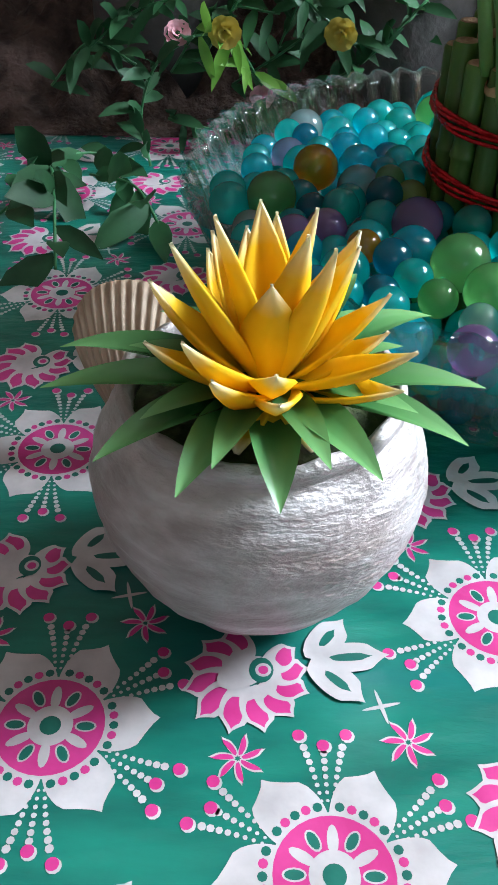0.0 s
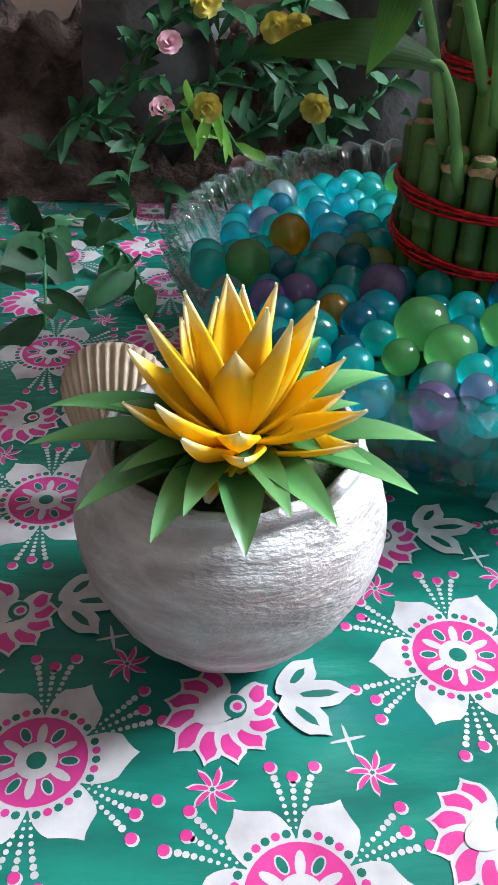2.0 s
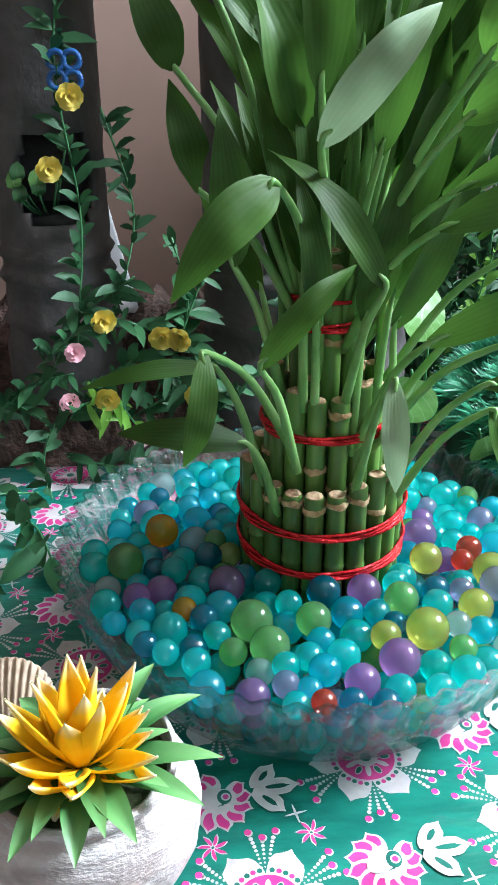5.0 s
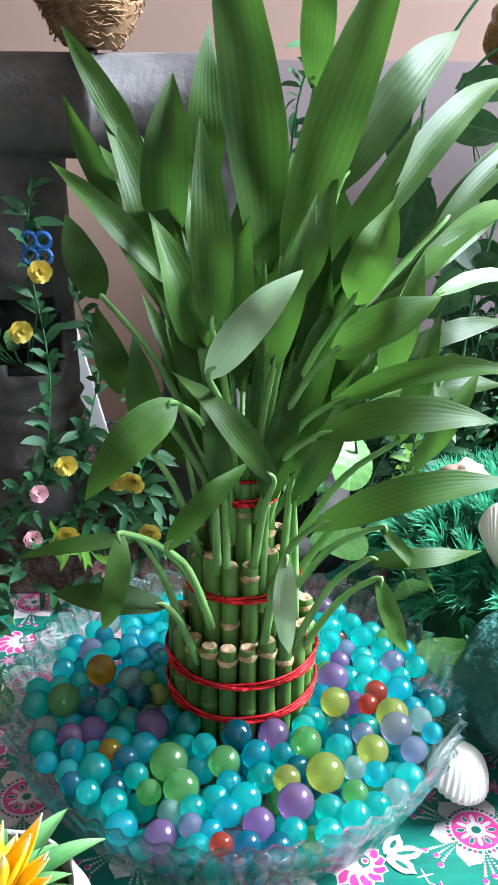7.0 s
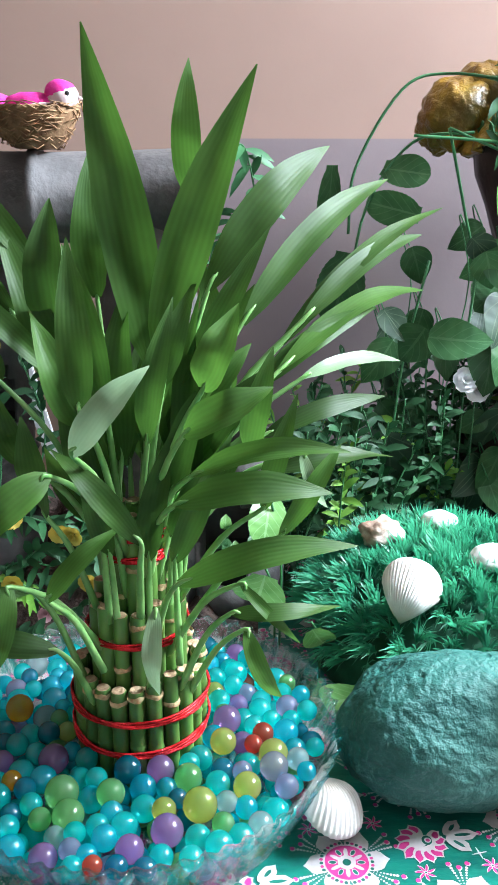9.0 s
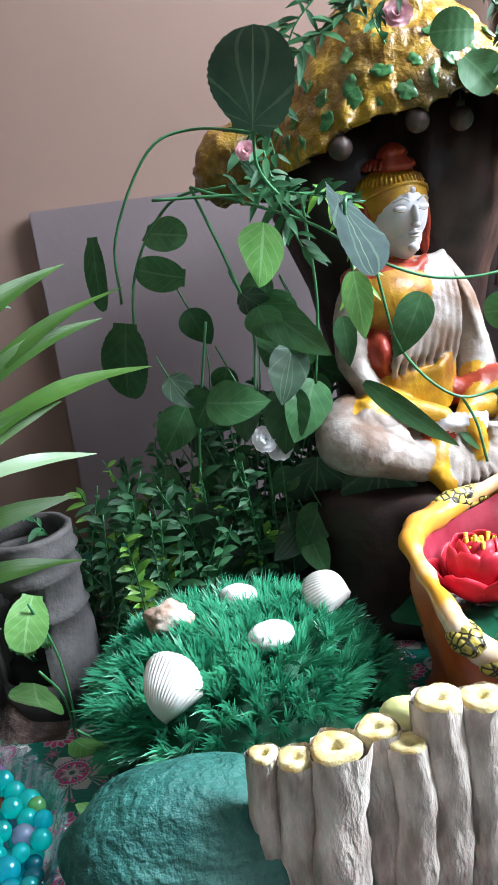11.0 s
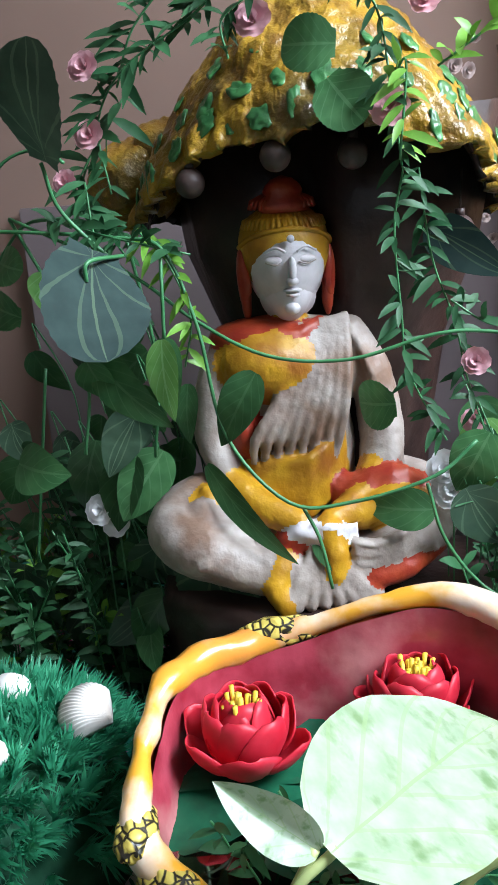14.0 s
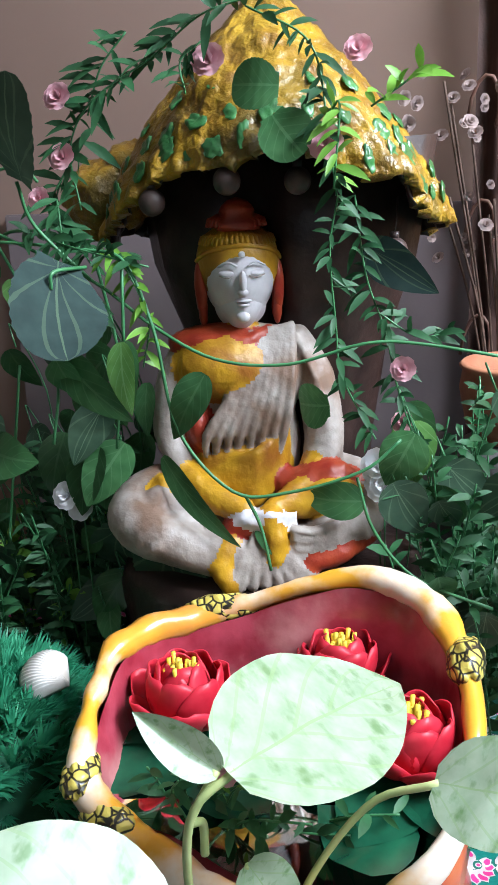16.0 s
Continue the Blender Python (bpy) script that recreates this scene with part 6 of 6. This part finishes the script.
# yellow-flowered garland at the foot of the arch
yard = thing("yellow_flower_garland", 0, 0, 0, "artificial garland with small yellow flowers at the arch", "artificial plant")
for pts, m in ((((0.012, 0.60, 0.004), (0.006, 0.615, 0.03), (0.018, 0.61, 0.062), (0.04, 0.62, 0.075)), FERN), (((0.04, 0.62, 0.075), (0.06, 0.64, 0.07), (0.08, 0.645, 0.04)), FERN_LIGHT), (((0.0, 0.66, 0.09), (0.05, 0.655, 0.13), (0.09, 0.66, 0.12), (0.13, 0.65, 0.10)), FERN),
               (((0.04, 0.66, 0.05), (0.08, 0.65, 0.10), (0.13, 0.65, 0.07), (0.16, 0.65, 0.06)), FERN), (((0.03, 0.68, 0.10), (0.04, 0.69, 0.20), (0.03, 0.69, 0.30), (0.035, 0.70, 0.36)), FERN), (((0.06, 0.67, 0.12), (0.08, 0.70, 0.20), (0.06, 0.70, 0.28)), FERN),
               (((0.11, 0.67, 0.10), (0.14, 0.68, 0.17), (0.17, 0.67, 0.20)), FERN), (((-0.04, 0.66, 0.05), (0.0, 0.65, 0.08), (0.03, 0.645, 0.09)), FERN), (((0.02, 0.64, 0.02), (0.06, 0.63, 0.015), (0.09, 0.62, 0.02)), FERN), (((-0.06, 0.70, 0.37), (-0.02, 0.69, 0.42), (0.0, 0.68, 0.47)), FERN),
               (((-0.06, 0.67, 0.03), (-0.03, 0.66, 0.06), (0.0, 0.65, 0.05)), FERN), (((0.02, 0.67, 0.04), (0.05, 0.66, 0.08), (0.09, 0.655, 0.08)), FERN), (((0.06, 0.68, 0.03), (0.1, 0.665, 0.06), (0.15, 0.66, 0.10)), FERN), (((0.0, 0.69, 0.06), (0.03, 0.68, 0.12), (0.08, 0.67, 0.16)), FERN), (((0.09, 0.69, 0.05), (0.12, 0.68, 0.13), (0.11, 0.67, 0.19)), FERN),
               (((0.18, 0.70, 0.05), (0.2, 0.69, 0.12), (0.22, 0.68, 0.17)), FERN), (((0.24, 0.69, 0.35), (0.25, 0.68, 0.43), (0.27, 0.68, 0.46), (0.285, 0.68, 0.40)), FERN), (((0.10, 0.66, 0.03), (0.14, 0.655, 0.05), (0.18, 0.655, 0.09)), FERN)):
    sprig(yard, pts, m, 0.026, 0.0046, 0.30)
for p in ((0.057, 0.63, 0.076), (0.127, 0.635, 0.075), (0.056, 0.645, 0.134), (0.10, 0.645, 0.12), (0.04, 0.68, 0.29), (0.02, 0.68, 0.24), (0.115, 0.64, 0.12)):
    rose(yard, p, 0.0100, YELLOW, (rng.uniform(-0.5, 0.5), -1, -0.1))
for p in ((0.035, 0.635, 0.11), (0.03, 0.62, 0.075), (0.08, 0.65, 0.03)):
    rose(yard, p, 0.008, ROSE, (0, -1, 0.8))
carpet = thing("fallen_ivy_spray", -0.02, 0.52, 0, "dull green ivy spray lying on the tablecloth", "artificial plant")
for pts in (((0.02, 0.09, 0.004), (-0.01, 0.06, 0.018), (-0.03, 0.02, 0.012), (-0.05, -0.02, 0.005)), ((0.0, 0.05, 0.01), (0.03, 0.02, 0.016), (0.05, -0.02, 0.006)), ((-0.03, 0.06, 0.006), (-0.01, 0.0, 0.03), (0.0, -0.06, 0.006))):
    sprig(carpet, pts, FERN, 0.036, 0.010, 0.4)

# bark bed under the arch, planting in the holes, blue rings
BARK = mat("brown_moss_bark", (0.020, 0.011, 0.008), (0.07, 0.042, 0.032), 70, 0.95, 1.0, 160, third=(0.11, 0.07, 0.06), relief=0.006)
bm = bmesh.new()
bmesh.ops.create_grid(bm, x_segments=90, y_segments=56, size=0.5)
for v in bm.verts:
    u, w = v.co.x * 2, v.co.y * 2
    edge = max(0, 1 - abs(u) ** 6) * max(0, 1 - abs(w) ** 4)
    v.co = Vector((u * 0.27 + 0.015, w * 0.150 + 0.810, 0.0008 + edge * (0.050 + 0.034 * min(1, max(-1, (w + 0.5) * 2.4)) + 0.030 * noise.fractal(Vector((u * 9, w * 3, 0)), 1, 2, 4))))
solid("bark_bed", bm, BARK, label="brown bark and moss bed at the foot of the arch", category="bark", kind="stuff", smooth=True)
for x, y, z in ((0.008, 0.735, 0.20), (0.262, 0.715, 0.06)):
    tuft = thing("potted_ivy", x, y, z - 0.03, "small bright green ivy growing in the pipe hole", "artificial plant")
    part("hollow", lathe([(0.038, -0.02), (0.039, 0.02), (0.039, 0.025), (0.001, 0.026)], 24, caps=(True, True)), DARK, tuft, "near-black plug under the leaves").location = (0, 0.02, 0)
    for k in range(7):
        px, pz = rng.uniform(-0.022, 0.022), rng.uniform(0.028, 0.085)
        ob = part("leaf", blade([(px, -0.028 - 0.004 * math.sin(q), pz + 0.014 * q / 4) for q in range(5)], [0.012 * w for w in (0.3, 0.9, 1, 0.8, 0.1)], (0.2, -1, 0.3), 0.1), IVY_LIGHT if k % 2 else IVY, tuft)
        part("stem", tube([(px, -0.028, pz), (px * 0.6, -0.016, pz * 0.5 + 0.01), (px * 0.3, 0.0, 0.024)], 0.0009, 5), VINE, tuft)
BLUE = mat("blue_plastic", (0.01, 0.08, 0.28), (0.02, 0.12, 0.36), 30, 0.4, 0.1)
rings = thing("blue_rings", 0.032, 0.692, 0.30, "small blue plastic rings hung on the pipe", "ornament")
for k in range(4):
    part("ring", tube([(0.006 * math.cos(a * 0.524) + 0.011 * (k % 2), -0.004, 0.006 * math.sin(a * 0.524) + 0.013 * (k // 2)) for a in range(13)], 0.0022, 6, caps=False), BLUE, rings)
CARD = mat("white_card", (0.72, 0.72, 0.74), (0.8, 0.8, 0.82), 30, 0.6, 0.1)
bm = box(bmesh.new(), -0.009, 0.009, -0.002, 0.002, 0.0, 0.245, 0.001)
ob = solid("white_strip", bm, CARD, 0.063, 0.86, 0.0, "white plastic strip leaning behind the arch", "strip", smooth=False)
ob.matrix_basis = pose(0.075, 0.86, 0.0, 0, -13, 0)

# ---- nest with a toy bird ----
STRAW = mat("nest_straw", (0.16, 0.08, 0.035), (0.34, 0.19, 0.09), 90, 0.8, 0.4, rand=0.3)
PINKF = mat("magenta_felt", (0.55, 0.015, 0.20), (0.72, 0.04, 0.32), 80, 0.85, 0.4)
WHITEF = mat("white_foam", (0.55, 0.42, 0.42), (0.66, 0.54, 0.54), 60, 0.7, 0.2)
nest = thing("bird_nest", 0.088, 0.712, 0.456, "small woven straw nest on the grey pipe", "nest")
bm = lathe([(0.001, 0.001), (0.018, 0.002), (0.03, 0.012), (0.038, 0.03), (0.040, 0.036), (0.034, 0.032), (0.025, 0.016), (0.001, 0.01)], 28)
part("bowl", rough_up(bm, 0.002, 120), STRAW, nest)
bm = bmesh.new()
for k in range(170):
    a, h = rng.uniform(0, 2 * math.pi), rng.random()
    r = 0.021 + 0.020 * h ** 0.7
    sp = rng.uniform(0.4, 1.0)
    tube([((r + rng.uniform(-0.001, 0.002)) * math.cos(a + sp * s), (r + rng.uniform(-0.001, 0.002)) * math.sin(a + sp * s), 0.003 + 0.034 * h + rng.uniform(-0.004, 0.004)) for s in (0, 0.35, 0.7, 1.0)], 0.0006, 4, bm)
tagged(part("straw", bm, STRAW, nest, "loose brown straws"), kind="stuff")
bm = bmesh.new()
ball(bm, (0.006, 0, 0), (0.030, 0.017, 0.017), 20, 1)
ball(bm, (0.030, 0, 0.016), (0.014, 0.013, 0.013), 16, 1)
ball(bm, (0.028, 0, 0.021), (0.0135, 0.0125, 0.010), 16, 0)
ball(bm, (0.002, 0, 0.010), (0.026, 0.013, 0.011), 16, 0)
tube([(-0.014, 0, 0.006), (-0.032, 0, 0.016), (-0.05, 0, 0.03)], [0.010, 0.007, 0.004], 10, bm, 0)
tube([(0.042, 0, 0.016), (0.048, 0, 0.015)], [0.003, 0.0005], 8, bm, 1)
ball(bm, (0.036, -0.0105, 0.019), (0.002, 0.0016, 0.002), 8, 2)
solid("toy_bird", rough_up(bm, 0.001, 80), [PINKF, WHITEF, DARK], 0.084, 0.712, 0.483, "magenta and white felt toy bird sitting in the nest", "toy bird")

# ---- lotus flowers in the basin ----
LOTUS = leafy("red_lotus_petal", (0.50, 0.012, 0.030), (0.64, 0.035, 0.06), gloss=0.42, through=0.2, rand=0.12)
LOTUS_GREEN = leafy("lotus_pad", (0.006, 0.06, 0.032), (0.012, 0.10, 0.05), gloss=0.25, through=0.1, rand=0.1)
STAMEN = mat("yellow_stamen", (0.65, 0.42, 0.03), (0.75, 0.55, 0.06), 90, 0.5, 0.2)


def lotus(x, y, z, s, rz, open_=1.0):
    th = thing("lotus_flower", x, y, z, "red foam lotus flower with yellow stamens on a green pad", "artificial flower", "lotus flowers in the basin", rz=rz)
    for count, r0, ln, wd, lift, curve in ((6, 0.008, 0.044, 0.037, 16, 64), (7, 0.009, 0.048, 0.038, 40, 70), (6, 0.010, 0.049, 0.036, 62, 60), (5, 0.011, 0.040, 0.032, 74, 40)):
        for k in range(count):
            az = 2 * math.pi * k / count + lift * 0.05 + rng.uniform(-0.1, 0.1)
            d = Vector((math.cos(az), math.sin(az), 0))
            p, ang, pts, n = d * r0 + Vector((0, 0, 0.006)), math.radians(lift + rng.uniform(-5, 5)), [], 8
            for q in range(n + 1):
                pts.append(p * s)
                p = p + (d * math.cos(ang) + Vector((0, 0, math.sin(ang)))) * ln / n
                ang += math.radians(curve) / n
            ws = [wd * s * w for w in (0.35, 0.58, 0.80, 0.95, 1.0, 0.98, 0.88, 0.68, 0.30)]
            ob = part("petal", blade(pts, ws, (-d.x * 0.9, -d.y * 0.9, 0.5), 0.24, cross=6, cup=2.0), LOTUS, th)
            sm = ob.modifiers.new("thickness", "SOLIDIFY")
            sm.thickness = 0.0012
    bm = bmesh.new()
    for k in range(16):
        a, r = k * 2.4, 0.0018 * math.sqrt(k)
        tube([(r * math.cos(a) * s, r * math.sin(a) * s, 0.02 * s), (1.7 * r * math.cos(a) * s, 1.5 * r * math.sin(a) * s, (0.051 + 0.003 * math.sin(k)) * s)], [0.0012, 0.0020], 6, bm)
    tagged(part("stamen_cluster", bm, STAMEN, th, "cluster of yellow stamens"), kind="stuff")
    for k in range(5):
        az = 2 * math.pi * k / 5 + 0.5
        d = Vector((math.cos(az), math.sin(az), 0))
        pts = [d * 0.066 * s * q / 8 + Vector((0, 0, 0.002 + 0.004 * math.sin(q * 0.6))) for q in range(9)]
        part("pad", blade(pts, [0.05 * s * w for w in (0.4, 0.7, 0.95, 1.1, 1.15, 1.05, 0.85, 0.55, 0.2)], (0, 0, 1), 0.04, wave=0.02), LOTUS_GREEN, th, "dark green pad")


lotus(0.677, 0.650, 0.096, 1.22, 10)
lotus(0.786, 0.718, 0.100, 1.15, 40)
lotus(0.854, 0.636, 0.100, 1.15, 75)
for x, y, ln, az in ((0.735, 0.592, 0.075, -20), (0.80, 0.640, 0.080, 35), (0.715, 0.690, 0.070, 100), (0.835, 0.690, 0.060, -60), (0.83, 0.575, 0.075, 150), (0.765, 0.665, 0.060, -100)):
    d = Vector((math.cos(radians(az)), math.sin(radians(az)), 0))
    pts = [d * ln * (q / 10 - 0.5) + Vector((0, 0, 0.003 * math.sin(q * 0.7))) for q in range(11)]
    solid("lily_pad", blade(pts, [ln * 0.85 * w for w in leaf_shape("heart", 10)], (0, 0, 1), 0.05, cross=6, wave=0.02), LOTUS_GREEN, x, y, 0.098, "dark green plastic leaf floating in the basin", "artificial leaf", "leaves in the basin")
bits = thing("rose_spray", 0.715, 0.58, 0.086, "small pink rose spray with green leaves in the basin", "artificial flower")
for pts in (((0.0, 0.0, 0.0), (-0.005, -0.01, 0.025), (0.005, -0.015, 0.045)), ((0.0, 0.0, 0.0), (0.02, 0.0, 0.022), (0.035, -0.005, 0.035)), ((0.02, -0.02, 0.0), (0.04, -0.02, 0.015), (0.06, -0.03, 0.02)), ((-0.02, 0.0, 0.0), (-0.03, 0.0, 0.02), (-0.035, -0.005, 0.035)), ((0.05, 0.0, 0.0), (0.08, -0.01, 0.01), (0.11, -0.01, 0.015)), ((0.03, -0.02, 0.01), (0.05, -0.03, 0.03), (0.09, -0.03, 0.036)),
            ((0.0, -0.02, 0.01), (-0.01, -0.02, 0.03), (0.0, -0.03, 0.05)), ((0.08, 0.01, 0.0), (0.11, 0.0, 0.022), (0.14, 0.0, 0.03)), ((-0.01, 0.01, 0.0), (0.01, 0.02, 0.02), (0.0, 0.025, 0.04))):
    sprig(bits, pts, FERN, 0.022, 0.006)
sprig(bits, ((0.02, 0.0, 0.01), (0.03, -0.005, 0.03), (0.045, -0.01, 0.035)), FERN_LIGHT, 0.02, 0.008)
rose(bits, (0.025, -0.005, 0.044), 0.010, ROSE)

# ---- money plant leaves before the basin ----
POTHOS = leafy("variegated_leaf", (0.28, 0.39, 0.25), (0.44, 0.53, 0.40), vein=(0.28, 0.42, 0.20), gloss=0.30, through=0.3, rand=0.05, speck=(0.10, 0.23, 0.06), vein_width=0.010)
POTHOS_STEM = mat("money_plant_stem", (0.30, 0.36, 0.14), (0.42, 0.46, 0.2), 40, 0.45, 0.1)
money = thing("money_plant", 0.80, 0.47, 0, "variegated green and white money plant leaves in front of the basin", "plant")


def pothos(b, t, w, nrm, stem, curl=0.06, fold=0.05):
    b, t = Vector(b), Vector(t)
    n = 16
    d = t - b
    nv = Vector(nrm).normalized()
    pts = [b + d * (q / n) + nv * curl * d.length * math.sin(math.pi * q / n) for q in range(n + 1)]
    ws = []
    for q in range(n + 1):
        s = q / n
        ws.append(w * (math.sqrt(max(0.02, 1 - ((s - 0.38) / 0.40) ** 2)) if s < 0.38 else max(0.01, 1 - ((s - 0.38) / 0.62) ** 1.75) ** 0.9))
    bm = blade(pts, ws, nv, fold, cross=8, wave=0.012)
    ob = part("leaf", bm, POTHOS, money)
    ob.location = (-0.80, -0.47, 0)
    ob = part("stem", tube(arc([b + d * 0.03] + [Vector(p) for p in stem], 6), 0.0024, 8), POTHOS_STEM, money)
    ob.location = (-0.80, -0.47, 0)


pothos((0.786, 0.460, 0.224), (0.846, 0.636, 0.176), 0.096, (0.25, -0.42, 0.87), ((0.768, 0.448, 0.20), (0.764, 0.455, 0.12), (0.775, 0.47, 0.0)))
pothos((0.780, 0.462, 0.222), (0.737, 0.456, 0.254), 0.024, (0.3, -0.8, 0.5), ((0.768, 0.45, 0.20), (0.77, 0.46, 0.19), (0.77, 0.46, 0.17)), 0.02, 0.3)
pothos((0.880, 0.541, 0.176), (0.972, 0.515, 0.190), 0.064, (0.0, -0.55, 0.83), ((0.84, 0.54, 0.15), (0.80, 0.52, 0.08), (0.79, 0.48, 0.0)))
pothos((0.810, 0.335, 0.256), (0.734, 0.300, 0.293), 0.056, (0.1, -0.4, 0.9), ((0.815, 0.345, 0.22), (0.82, 0.38, 0.1), (0.81, 0.43, 0.0)))
pothos((0.79, 0.47, 0.16), (0.83, 0.44, 0.15), 0.035, (0.2, -0.8, 0.6), ((0.78, 0.47, 0.12), (0.775, 0.47, 0.06), (0.775, 0.47, 0.0)))

# ---- things at the back, behind the shrine ----
CLAY = mat("terracotta", (0.30, 0.10, 0.05), (0.42, 0.17, 0.09), 30, 0.7, 0.3)
cpot = thing("clay_pot", 0.90, 1.06, 0, "orange clay pot on a grey pedestal behind the shrine", "pot")
part("pedestal", lathe([(0.055, 0.0), (0.058, 0.05), (0.052, 0.15), (0.056, 0.21), (0.05, 0.225)], 32, caps=(True, True)), PIPE, cpot, "dark grey pedestal")
part("bowl", lathe([(0.03, 0.226), (0.048, 0.25), (0.055, 0.285), (0.052, 0.305), (0.056, 0.31), (0.052, 0.314), (0.046, 0.30), (0.001, 0.29)], 32, caps=(True, True)), CLAY, cpot, "orange clay bowl")
blossom = thing("blossom_branch", 0.89, 1.12, 0, "branches of small dusty pink blossoms behind the shrine", "artificial flower")
BLOS = leafy("dusty_blossom", (0.30, 0.22, 0.205), (0.40, 0.30, 0.28), gloss=0.8, through=0.2, rand=0.1)
for k in range(9):
    x = rng.uniform(-0.11, 0.05)
    part("branch", tube(arc([(0, 0, 0.0), (x * 0.3, 0, 0.3), (x, rng.uniform(-0.02, 0.02), rng.uniform(0.45, 0.6))], 5), 0.0015, 5), TWIG, blossom)
for k in range(60):
    rose(blossom, (rng.uniform(-0.12, 0.06), rng.uniform(-0.03, 0.02), rng.uniform(0.40, 0.62)), rng.uniform(0.005, 0.009), BLOS, (rng.uniform(-1, 1), -1, rng.uniform(-0.5, 1)))
solid("storage_box", box(bmesh.new(), 0.93, 1.45, 1.05, 1.15, 0.0, 0.33, 0.006), mat("dark_grey_cloth", (0.035, 0.03, 0.035), (0.06, 0.052, 0.058), 20, 0.85, 0.4), label="dark grey cloth-covered box by the window", category="box", smooth=False)
pebble(0.583, 0.462, 0.124, (0.022, 0.012, 0.011), mat("pale_yellow_pebble", (0.55, 0.56, 0.22), (0.66, 0.66, 0.32), 30, 0.45, 0.1), "pale yellow pebble lying on the log fence", turn=-25, seed=5)
